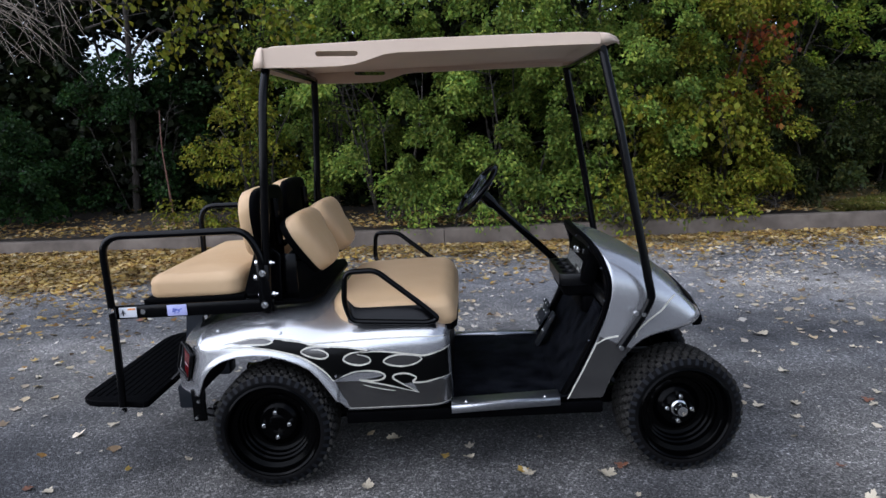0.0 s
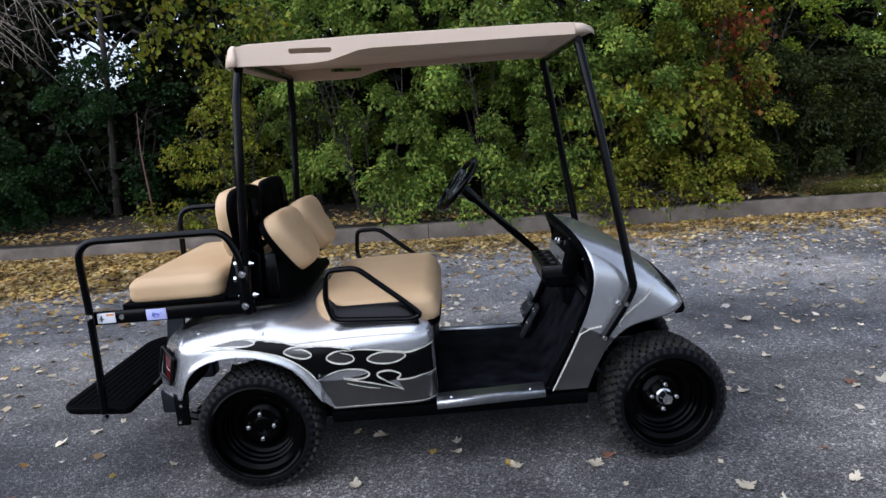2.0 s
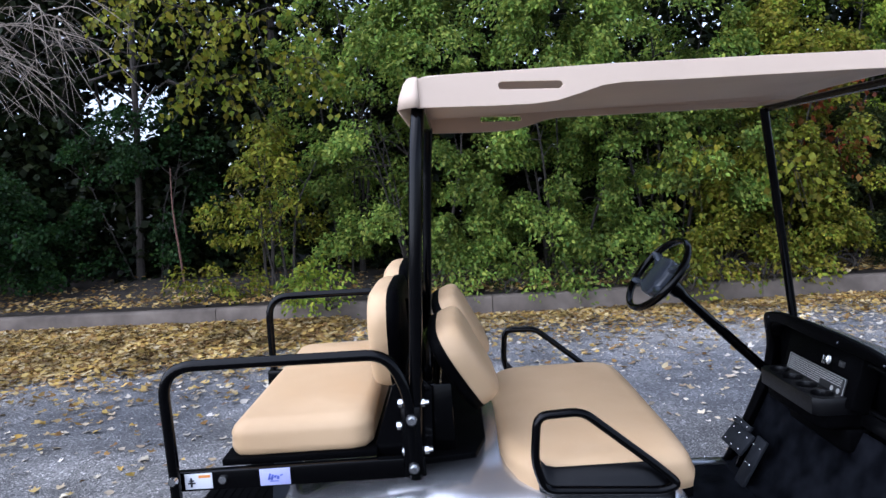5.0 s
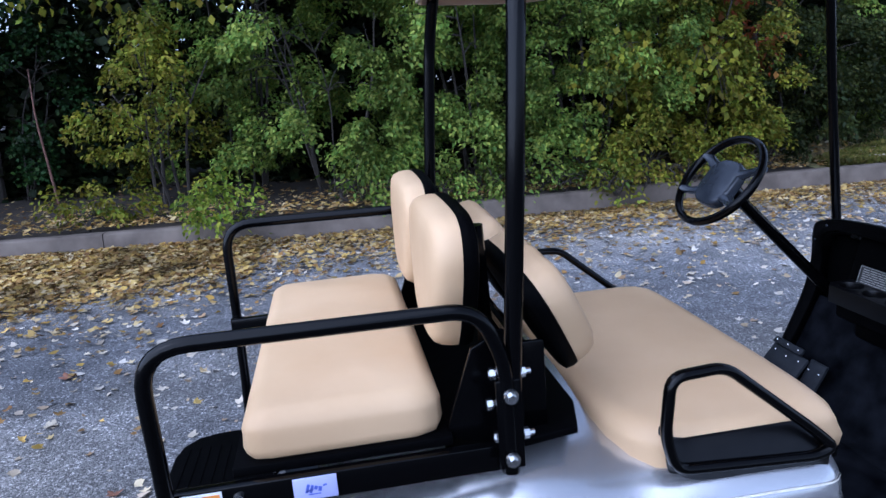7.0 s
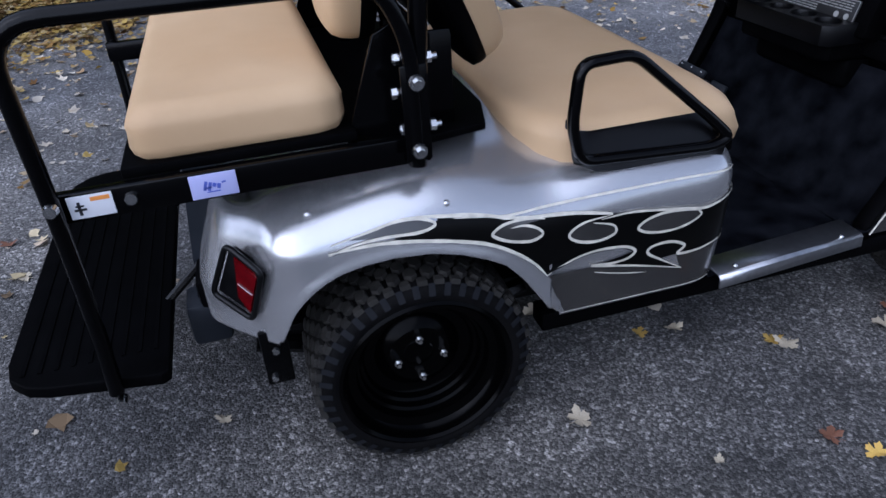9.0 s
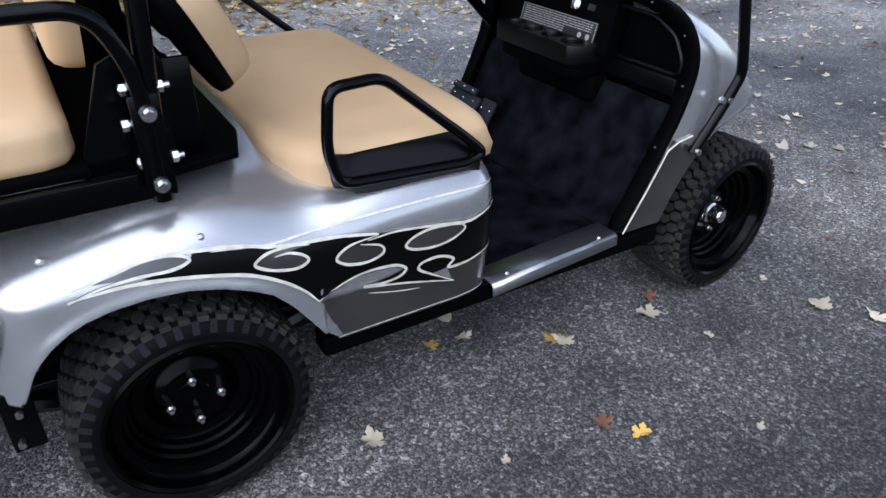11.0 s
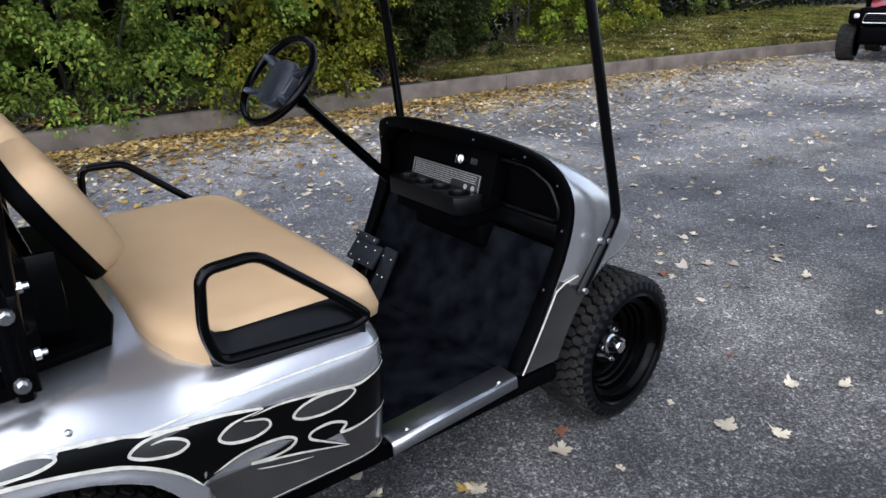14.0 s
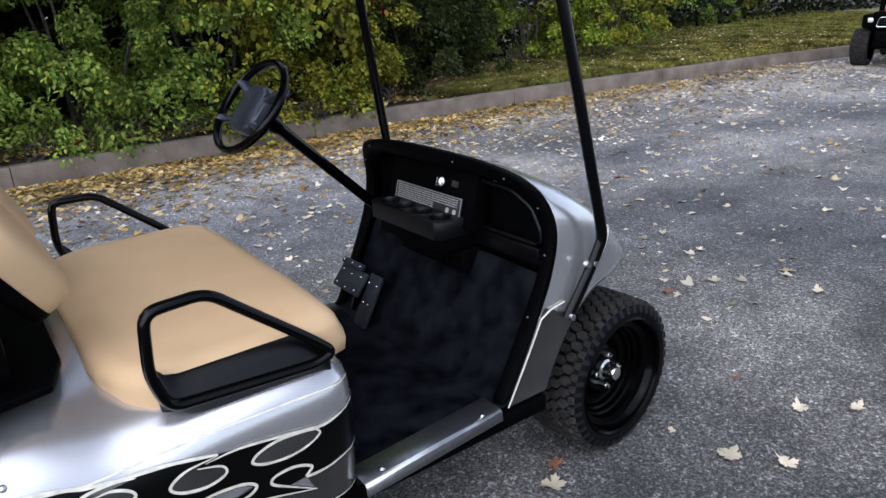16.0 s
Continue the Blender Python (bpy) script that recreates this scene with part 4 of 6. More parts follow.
def soft_table(tab, x):
    """The table's value averaged over a short reach, so that the panel has no kinks."""
    d = max(0.0, min(0.07, 0.7 * (x + 0.395), 0.70 - x))
    return sum(lerp_table(tab, x + d * k / 4) for k in range(-4, 5)) / 9


def body_w(x):
    d = max(0.0, min(0.022, x + 0.385, 0.70 - x))
    return sum(lerp_table(W_TAB, x + d * k / 3) for k in range(-3, 4)) / 7


def shoulder(x, a):
    """A point of the side's section: y out from the middle and z, as a runs from the side up over the deck."""
    w, h = body_w(x), soft_table(H_TAB, x)
    mid = min(MID, h - 0.06)
    k = min(1.0, max(0.0, (0.34 - x) / 0.52))
    k = k * k * (3 - 2 * k)
    # behind the seat the deck breaks from the side at a firm edge, rises to a crest and sinks towards the middle
    edge = h - k * max(0.0, h - 0.704)
    pw = soft_table(POW_TAB, x) * (1 - k) + 5.5 * k
    y = max(0.0, math.cos(a)) ** (2 / pw)
    inner = min(1.0, max(0.0, (0.41 - w * y) / 0.20))
    dip = 0.095 * k * inner * inner * (3 - 2 * inner) * min(1.0, (x + 0.395) / 0.1)
    return w * y, mid + (edge - mid) * math.sin(a) ** (2 / pw) + (h - edge) * (1 - y ** 7) - dip


def shoulder_at(x, z):
    lo, hi = 0.0, math.pi / 2
    for _ in range(22):
        a = (lo + hi) / 2
        lo, hi = (a, hi) if shoulder(x, a)[1] < z else (lo, a)
    return hi


ARCH = [(-0.262, 0.446), (-0.240, 0.490), (-0.224, 0.526), (-0.204, 0.552), (-0.183, 0.572), (-0.155, 0.590), (-0.125, 0.602), (-0.08, 0.611), (-0.02, 0.614), (0.05, 0.608), (0.11, 0.592), (0.16, 0.570), (0.20, 0.546), (0.235, 0.507), (0.265, 0.462), (0.290, 0.424), (0.312, 0.396), (0.335, 0.374)]


def arch_z(x):
    return lerp_table(ARCH, x) if -0.262 <= x <= 0.335 else (0.446 if x < 0 else 0.364)


def flare(x, z):
    """The narrow lip round the wheel arch."""
    if not -0.26 < x < 0.33:
        return 0.0
    slope = (arch_z(x + 0.01) - arch_z(x - 0.01)) / 0.02
    d = max(0.0, z - arch_z(x)) / math.sqrt(1 + slope * slope)
    return 0.007 * math.exp(-(d / 0.020) ** 2)


def body_y(x, z):
    """How far out the rear body's side stands."""
    w, h = body_w(x), soft_table(H_TAB, x)
    mid = min(MID, h - 0.06)
    tuck = 0.026 * max(0.0, (0.56 - z) / 0.19) ** 1.3 if x > 0.3 else 0.0
    if z <= mid:
        return w + flare(x, z) - tuck
    k = min((z - mid) / (h - mid), 1.0)
    return shoulder(x, shoulder_at(x, z))[0] + flare(x, z) * (1 - k) ** 2


def body_section(x):
    mid = min(MID, soft_table(H_TAB, x) - 0.06)
    zb = arch_z(x)
    m2 = max(mid, zb + 0.03)
    a0 = shoulder_at(x, m2) if m2 > mid else 0.0
    pts = []
    for k in range(10):
        z = zb + (m2 - zb) * (k / 10) ** 1.5
        pts.append((x, -body_y(x, z), z))
    for k in range(25):
        y, z = shoulder(x, a0 + (math.pi / 2 - a0) * k / 24)
        pts.append((x, -y - (flare(x, z) * max(0.0, 1 - (z - mid) / 0.15) ** 2 if k < 24 else 0.0), z))
    return pts + [(p[0], -p[1], p[2]) for p in pts[-2::-1]]


xs = [-0.395, -0.390, -0.384, -0.378, -0.362, -0.345, -0.33, -0.31, -0.285, -0.272, -0.2625, -0.262, -0.255, -0.247, -0.239] + [-0.23 + 0.0110 * k for k in range(51)] + [0.329, 0.3349, 0.3352, 0.36, 0.40, 0.46, 0.52, 0.58, 0.64, 0.665, 0.685, 0.70, 0.712, 0.723, 0.732, 0.739, 0.744, 0.748, 0.750]
xs = sorted(set(round(v, 4) for v in xs))
bm = grid([body_section(x) for x in xs])
for v in bm.verts:
    # the tail leans forward towards its top
    k = min(1.0, max(0.0, (-0.19 - v.co.x) / 0.19))
    v.co.x += 0.40 * max(0.0, v.co.z - 0.53) * k * k * (3 - 2 * k)
bm.verts.ensure_lookup_table()
per = len(bm.verts) // len(xs)
bm.faces.new([bm.verts[k] for k in range(per)])
bmesh.ops.recalc_face_normals(bm, faces=bm.faces)
rear_body = thick(part("rear_body", bm, M["silver"], cart, "silver metallic rear body with black flame paintwork", 35), 0.006)

# front wall of the rear body under the seat
part("seat_box_front", box((0.728, -0.468, 0.355), (0.747, 0.468, 0.66), 0.004), M["black_plastic"], cart, "black panel under the front seat")
# wheel wells
for sgn in (-1, 1):
    rows = [[(x, sgn * 0.525, z + 0.004), (x, sgn * 0.20, z + 0.004)] for x, z in ARCH]
    part("wheel_well", grid(rows), M["black_plastic"], cart)


def ribbon(line, width, out=0.0035, taper=True, side=-1):
    """A thin painted line laid on the rear body's side from x, z points."""
    pts = [Vector((x, 0, z)) for x, z in line]
    rows = []
    n = len(pts)
    for i, p in enumerate(pts):
        d = (pts[min(i + 1, n - 1)] - pts[max(i - 1, 0)]).normalized()
        nrm = Vector((-d.z, 0, d.x))
        w = width * (1 - 0.75 * abs(2 * i / (n - 1) - 1) ** 4 if taper else 1) * (1 + 0.28 * noise.noise((p.x * 37, width * 900, p.z * 37)))
        row = []
        for o in (-0.5, 0, 0.5):
            q = p + nrm * w * o
            row.append((q.x, side * (body_y(q.x, q.z) + out), q.z))
        rows.append(row)
    return grid(rows)


def smooth2(line, n=6):
    return [(v.x, v.z) for v in smooth_line([(x, 0, z) for x, z in line], n)]


def decal(outline, out, step=0.014, side=-1):
    """A painted patch that follows the rear body's side, from a closed outline in x, z."""
    from mathutils import geometry
    k = len(outline)
    lo, hi = [min(c) for c in zip(*outline)], [max(c) for c in zip(*outline)]
    inner = []
    for x in np.arange(lo[0], hi[0], step):
        for z in np.arange(lo[1], hi[1], step):
            inside = False
            for (x1, z1), (x2, z2) in zip(outline, outline[1:] + outline[:1]):
                if (z1 > z) != (z2 > z) and x < (x2 - x1) * (z - z1) / (z2 - z1) + x1:
                    inside = not inside
            if inside:
                inner.append((x, z))
    vs, _, fs, *_ = geometry.delaunay_2d_cdt([Vector(p) for p in outline + inner], [(i, (i + 1) % k) for i in range(k)], [], 1, 1e-5)
    bm = bmesh.new()
    got = [bm.verts.new((v.x, side * (body_y(v.x, v.y) + out), v.y)) for v in vs]
    for f in fs:
        try:
            bm.faces.new([got[i] for i in f])
        except ValueError:
            pass
    bmesh.ops.recalc_face_normals(bm, faces=bm.faces)
    return bm


UPPER = [(-0.02, 0.653), (0.03, 0.652), (0.060, 0.660), (0.072, 0.675), (0.136, 0.665), (0.175, 0.655), (0.215, 0.644), (0.273, 0.634), (0.348, 0.628), (0.419, 0.615), (0.47, 0.607), (0.55, 0.597), (0.607, 0.587), (0.651, 0.581), (0.703, 0.590), (0.725, 0.594), (0.748, 0.599)]
LOWER = [(0.748, 0.478), (0.725, 0.479), (0.702, 0.480), (0.661, 0.472), (0.600, 0.474), (0.556, 0.470), (0.619, 0.428), (0.50, 0.465), (0.394, 0.490), (0.456, 0.500), (0.489, 0.508), (0.456, 0.526), (0.375, 0.526), (0.290, 0.500), (0.262, 0.533), (0.220, 0.570), (0.170, 0.600), (0.120, 0.618), (0.052, 0.635), (0.0, 0.645)]
CURLS = {
    "a": [(0.285, 0.630), (0.245, 0.637), (0.200, 0.636), (0.174, 0.623), (0.184, 0.611), (0.212, 0.598), (0.252, 0.590), (0.277, 0.599), (0.270, 0.613), (0.243, 0.625), (0.213, 0.626)],
    "b": [(0.426, 0.612), (0.365, 0.606), (0.335, 0.585), (0.357, 0.565), (0.402, 0.557), (0.438, 0.568), (0.432, 0.588), (0.388, 0.602)],
    "c": [(0.638, 0.580), (0.600, 0.588), (0.550, 0.592), (0.509, 0.583), (0.491, 0.567), (0.515, 0.552), (0.562, 0.545), (0.605, 0.551), (0.638, 0.569), (0.628, 0.583)],
}
for side in (-1, 1):
    part("flame_paint", decal(UPPER + LOWER, 0.0025, side=side), M["flame"], rear_body, "black flame paint")
    # darker grey from under the flames down to the lower edge
    lower = [(0.296, 0.494), (0.392, 0.488), (0.50, 0.463), (0.619, 0.426), (0.600, 0.472), (0.702, 0.478), (0.747, 0.476), (0.747, 0.374), (0.60, 0.374), (0.45, 0.374), (0.345, 0.374), (0.318, 0.43)]
    part("lower_panel", decal(lower, 0.0018, side=side), M["grey_fade"], rear_body, "dark grey lower panel")
    for key in CURLS:
        loop = smooth2(CURLS[key], 5)
        part("flame_curl", decal(smooth2(CURLS[key] + CURLS[key][:1], 4)[:-1], 0.0035, side=side), M["grey_fade"], rear_body, "grey airbrushed curl")
        part("pinstripe", ribbon(loop, 0.0065, 0.0045, side=side), M["pinstripe"], rear_body, "cream pinstripe")
    part("flame_curl", decal(smooth2([(-0.10, 0.664), (-0.055, 0.675), (-0.012, 0.681), (0.03, 0.679), (0.056, 0.670), (0.059, 0.662), (0.029, 0.656), (-0.03, 0.658), (-0.10, 0.664)], 4)[:-1], 0.0022, side=side), M["grey_fade"], rear_body, "grey airbrushed curl")
    for line, w in (
        ([(-0.135, 0.662), (-0.067, 0.673), (-0.012, 0.682), (0.03, 0.681), (0.056, 0.672), (0.061, 0.663), (0.029, 0.656), (-0.03, 0.659), (-0.09, 0.656), (-0.142, 0.645)], 0.006),
        ([(-0.142, 0.648), (-0.069, 0.650), (-0.014, 0.646), (0.052, 0.635), (0.12, 0.618), (0.17, 0.600), (0.22, 0.570), (0.262, 0.534), (0.290, 0.498)], 0.0075),
        ([(0.03, 0.684), (0.072, 0.677), (0.136, 0.667), (0.175, 0.657), (0.215, 0.645), (0.285, 0.634)], 0.0065),
        ([(0.22, 0.641), (0.273, 0.636), (0.348, 0.630), (0.419, 0.617), (0.43, 0.612)], 0.0065),
        ([(0.405, 0.606), (0.47, 0.609), (0.55, 0.599), (0.607, 0.590), (0.651, 0.584), (0.703, 0.593), (0.725, 0.597), (0.748, 0.602)], 0.006),
        ([(0.10, 0.668), (0.16, 0.659), (0.216, 0.650), (0.307, 0.651), (0.415, 0.656), (0.544, 0.658), (0.635, 0.657), (0.70, 0.653), (0.735, 0.650)], 0.0042),
        ([(0.402, 0.474), (0.44, 0.462), (0.485, 0.450), (0.530, 0.441)], 0.0035),
        # no pinstripe: this pale line paints the glint on the panel's bottom edge
        ([(0.335, 0.3735), (0.45, 0.3735), (0.60, 0.3735), (0.70, 0.3735), (0.745, 0.376)], 0.0028),
        ([(0.290, 0.498), (0.375, 0.530), (0.456, 0.529), (0.491, 0.511), (0.478, 0.494), (0.44, 0.489), (0.392, 0.494), (0.50, 0.467), (0.620, 0.430)], 0.007),
        ([(0.749, 0.484), (0.702, 0.484), (0.645, 0.474), (0.600, 0.476), (0.612, 0.496), (0.575, 0.514), (0.532, 0.511), (0.524, 0.495), (0.556, 0.471), (0.619, 0.430)], 0.007),
    ):
        part("pinstripe", ribbon(smooth2(line), w, 0.0045, side=side), M["pinstripe"], rear_body)
    # dome rivets on the shoulder
    for x, z in ((0.093, 0.692), (-0.163, 0.705)):
        bm = bmesh.new()
        bmesh.ops.create_uvsphere(bm, u_segments=10, v_segments=6, radius=0.008, matrix=Matrix.Translation((x, side * (body_y(x, z) - 0.003), z - 0.001)))
        part("rivet", bm, M["silver"], rear_body)

# tail lamps in the rear corners: a leaning four-sided housing with the lens in its outer half
for side in (-1, 1):
    tl, bl, br, tr = [Vector((x, side * y, z)) for x, y, z in ((-0.310, 0.463, 0.672), (-0.362, 0.412, 0.537), (-0.290, 0.488, 0.500), (-0.254, 0.521, 0.625))]
    nrm = ((tr - bl).cross(tl - br)).normalized()
    if nrm.x > 0:
        nrm = -nrm

    def at(u, v, o):
        return (tl.lerp(tr, u)).lerp(bl.lerp(br, u), v) + nrm * (o + 0.006)

    def frustum(u0, v0, u1, v1, o0, o1, inset):
        bm = bmesh.new()
        a = [bm.verts.new(at(u, v, o0)) for u, v in ((u0, v0), (u1, v0), (u1, v1), (u0, v1))]
        b = [bm.verts.new(at(u, v, o1)) for u, v in ((u0 + inset, v0 + inset), (u1 - inset, v0 + inset), (u1 - inset, v1 - inset), (u0 + inset, v1 - inset))]
        bm.faces.new(b)
        for k in range(4):
            bm.faces.new((a[k], a[(k + 1) % 4], b[(k + 1) % 4], b[k]))
        bmesh.ops.recalc_face_normals(bm, faces=bm.faces)
        bmesh.ops.bevel(bm, geom=bm.edges[:], offset=0.003, segments=2, affect="EDGES", profile=0.5)
        return bm

    lamp = part("tail_lamp", frustum(0.08, 0.14, 0.95, 0.95, -0.02, 0.000, 0.03), M["black_plastic"], cart, "black tail lamp housing with a red lens")
    line = rounded([at(u, v, 0.006) for u, v in ((0.5, 0.03), (0.97, 0.03), (0.97, 0.97), (0.03, 0.97), (0.03, 0.03), (0.5, 0.03))], 0.018, 5)
    part("bezel", tube(line, 0.0062, 10), M["hip"], lamp, "dark blue-grey rounded bezel")
    bm = bmesh.new()
    quad = ((0.24, 0.13), (0.91, 0.11), (0.91, 0.86), (0.55, 0.76))
    low = [bm.verts.new(at(u, v, 0.0)) for u, v in quad]
    top = [bm.verts.new(at(0.70 + (u - 0.70) * 0.94, 0.48 + (v - 0.48) * 0.94, o)) for (u, v), o in zip(quad, (0.004, 0.010, 0.010, 0.006))]
    bm.faces.new(top)
    for k in range(4):
        bm.faces.new((low[k], low[(k + 1) % 4], top[(k + 1) % 4], top[k]))
    bmesh.ops.recalc_face_normals(bm, faces=bm.faces)
    part("lens", bm, M["red_lens"], lamp, "red lens", 20)
    part("lens_bar", tube([at(0.50, 0.50, 0.0075), at(0.70, 0.49, 0.0095), at(0.88, 0.48, 0.0105)], 0.0011, 6), M["alu"], lamp)
    part("lamp_well", frustum(0.08, 0.08, 0.92, 0.92, -0.01, 0.0015, 0.01), M["hip"], lamp, "dark grey inner face")
# rear bumper and hitch
part("rear_bumper", box((-0.410, -0.33, 0.440), (-0.365, 0.33, 0.510), 0.012), M["black_plastic"], cart, "black plastic rear bumper")
for side in (-1, 1):
    br = part("bumper_bracket", box((-0.30, side * 0.49 - 0.006, 0.335), (-0.245, side * 0.49 + 0.006, 0.47), 0.004), M["black_steel"], cart)
    for x, z in ((-0.272, 0.42), (-0.285, 0.352)):
        bm = bmesh.new()
        bmesh.ops.create_cone(bm, cap_ends=True, segments=6, radius1=0.008, radius2=0.007, depth=0.008, matrix=Matrix.Translation((x, side * 0.498, z)) @ Matrix.Rotation(radians(90), 4, "X"))
        part("bolt", bm, M["chrome"], br)

# ---- front cowl ----
RIM = [(1.190, 0.471, 0.350), (1.250, 0.475, 0.460), (1.310, 0.478, 0.580), (1.358, 0.480, 0.690), (1.380, 0.480, 0.795), (1.368, 0.463, 0.875), (1.346, 0.414, 0.930), (1.330, 0.305, 0.958), (1.320, 0.158, 0.970), (1.316, 0.000, 0.973)]
NOSE = [(1.345, 0.471, 0.350), (1.385, 0.475, 0.440), (1.443, 0.477, 0.528), (1.530, 0.468, 0.590), (1.690, 0.428, 0.612), (1.754, 0.384, 0.637), (1.778, 0.295, 0.642), (1.795, 0.187, 0.647), (1.805, 0.079, 0.650), (1.807, 0.000, 0.651)]
BULGE = [(0, 0.0, 0), (0, 0.002, 0), (0, 0.004, 0), (0.0, 0.008, 0.01), (0.01, 0.020, 0.03), (0.03, 0.03, 0.060), (0.03, 0.025, 0.085), (0.03, 0.015, 0.095), (0.03, 0.0, 0.10), (0.03, 0.0, 0.10)]
half_r, half_n, half_b = smooth_line(RIM, 4), smooth_line(NOSE, 4), smooth_line(BULGE, 4)


def cowl_point(i, u):
    """A point of the cowl: i along its rim from the foot to the middle, u from the rim to the nose."""
    r, n, b = half_r[i], half_n[i], half_b[i]
    return r.lerp(n, u) + b * (4 * u * (1 - u)) * 0.5


rows = []
order = [(i, -1) for i in range(len(half_r))] + [(i, 1) for i in range(len(half_r) - 2, -1, -1)]
for k in range(17):
    u = k / 16
    rows.append([(lambda p, s: (p.x, s * p.y, p.z))(cowl_point(i, u), s) for i, s in order])
bm = grid(rows)
bmesh.ops.recalc_face_normals(bm, faces=bm.faces)
cowl = thick(part("front_cowl", bm, M["silver"], cart, "silver metallic front cowl", 45), 0.006)
# black nose band
noseline = [(lambda p, s: Vector((p.x, s * p.y, p.z)))(cowl_point(i, 1.0), s) for i, s in order if i >= 21]
bm = bmesh.new()
ring = []
for p in noseline:
    drop = p.z - 0.598
    ring.append([bm.verts.new(p + Vector(o)) for o in ((-0.022, 0, 0.006), (-0.006, 0, 0.006), (0.007, 0, -0.008), (0.010, 0, -drop * 0.6), (0.002, 0, -drop), (-0.03, 0, -drop - 0.004), (-0.035, 0, -0.01))])
for r, q in zip(ring, ring[1:]):
    for k in range(7):
        bm.faces.new((r[k], r[(k + 1) % 7], q[(k + 1) % 7], q[k]))
bm.faces.new(ring[0][::-1])
bm.faces.new(ring[-1])
bmesh.ops.recalc_face_normals(bm, faces=bm.faces)
part("nose_bumper", bm, M["black_plastic"], cart, "black rubber nose bumper")
# black trim over the front of the nose
for s in (-1, 1):
    rows = [[(p.x + 0.003, s * p.y, p.z + 0.004) for p in (cowl_point(i, u) for u in (0.80, 0.86, 0.92, 0.97))] for i in range(23, len(half_r))]
    part("nose_trim", grid(rows), M["black_plastic"], cart, "black trim on the nose")
# pinstripes on the cowl's sides
for s in (-1, 1):
    line = [cowl_point(i, 0.10) for i in range(0, 9)] + [cowl_point(9, 0.25), cowl_point(10, 0.5)]
    bm = bmesh.new()
    add_tube(bm, [(p.x, s * (p.y + 0.0045), p.z) for p in line], 0.0024, 5)
    part("pinstripe", bm, M["pinstripe"], cowl, "cream pinstripe")
    bm = bmesh.new()
    edge = smooth_line([cowl_point(i, u) for i, u in ((11, 0.85), (12, 0.76), (14, 0.68), (16, 0.65), (18, 0.65), (20, 0.68))], 4)
    add_tube(bm, [(p.x, s * (p.y + 0.003), p.z + 0.002) for p in edge], 0.0022, 5)
    part("pinstripe", bm, M["pinstripe"], cowl, "cream pinstripe")
for s in (-1, 1):
    rows = [[(p.x, s * (p.y + 0.0025), p.z) for p in (cowl_point(i, u) for u in np.linspace(0.11, 0.985, 9))] for i in range(0, 10)]
    bm = grid(rows)
    bmesh.ops.recalc_face_normals(bm, faces=bm.faces)
    part("lower_panel", bm, M["grey_fade"], cowl, "dark grey panel behind the front wheel")
# black moulded frame round the dash
ringline = [(lambda p, s: Vector((p.x - 0.004, s * (p.y - 0.004), p.z)))(half_r[i], s) for i, s in order]
bm = bmesh.new()
ring = []
for j, p in enumerate(ringline):
    inward = (Vector((p.x, 0, 0.62)) - p)
    inward.x = 0
    inward.normalize()
    ring.append([bm.verts.new(p + inward * a + Vector((b, 0, 0))) for a, b in ((-0.007, 0.012), (-0.007, -0.004), (-0.001, -0.008), (0.030, -0.006), (0.040, 0.002), (0.042, 0.03))])
for r, q in zip(ring, ring[1:]):
    for k in range(5):
        bm.faces.new((r[k], r[k + 1], q[k + 1], q[k]))
bmesh.ops.recalc_face_normals(bm, faces=bm.faces)
thick(part("dash_frame", bm, M["black_plastic"], cart, "black moulded dash frame"), 0.003)
# inner lining and dash
dash = part("dashboard", box((1.405, -0.44, 0.60), (1.420, 0.44, 0.885), 0.006), M["black_plastic"], cart, "black plastic dashboard with an open tray and cup holders")
rows = []
for i, s in order:
    p = half_r[i]
    rows.append([(p.x + 0.005, s * (p.y - 0.03), p.z - (0.03 if i > 18 else 0.0)), (p.x + 0.09, s * (p.y - 0.035), p.z - (0.03 if i > 18 else 0.0) - 0.01)])
thick(part("dash_lining", grid(rows), M["black_plastic"], dash), 0.004)
bm = bmesh.new()
tilt = Matrix.Translation((1.338, 0.024, 0.808)) @ Matrix.Rotation(radians(16), 4, "Y")
add_box(bm, (-0.012, -0.225, -0.055), (0.05, 0.215, 0.115), 0.01, m=tilt)
part("console", bm, M["black_plastic"], dash, "raised black console")
nameplate = part("plate", box((-0.0165, -0.178, -0.031), (-0.0125, 0.172, 0.031), 0.0015, m=tilt), M["plate"], dash, "grey printed instruction plate")
rnd = random.Random(2)
bm = bmesh.new()
for r in range(8):
    y = 0.158
    stop = -0.160 if r < 4 else -0.04
    while y > stop:
        w = rnd.uniform(0.008, 0.026)
        add_box(bm, (-0.0176, max(y - w, stop), 0.0205 - r * 0.0066), (-0.0166, y, 0.0232 - r * 0.0066), 0, m=tilt)
        y -= w + 0.0045
part("print_line", bm, M["pale_ink"], nameplate, "rows of fine pale print", 0)
bm = bmesh.new()
for y0, y1, z0, z1 in ((-0.176, 0.170, 0.028, 0.0295), (-0.176, 0.170, -0.0295, -0.028), (-0.176, -0.1745, -0.028, 0.028), (0.1685, 0.170, -0.028, 0.028)):
    add_box(bm, (-0.0178, y0, z0), (-0.0164, y1, z1), 0, m=tilt)
part("border", bm, M["pale_ink"], nameplate, "", 0)
for y in (-0.115, -0.150):
    bm = bmesh.new()
    bmesh.ops.create_cone(bm, cap_ends=True, segments=14, radius1=0.008, radius2=0.008, depth=0.002, matrix=tilt @ Matrix.Translation((-0.0175, y, -0.014)) @ Matrix.Rotation(radians(90), 4, "Y"))
    part("dot", bm, M["pale_ink"], nameplate)
bm = bmesh.new()
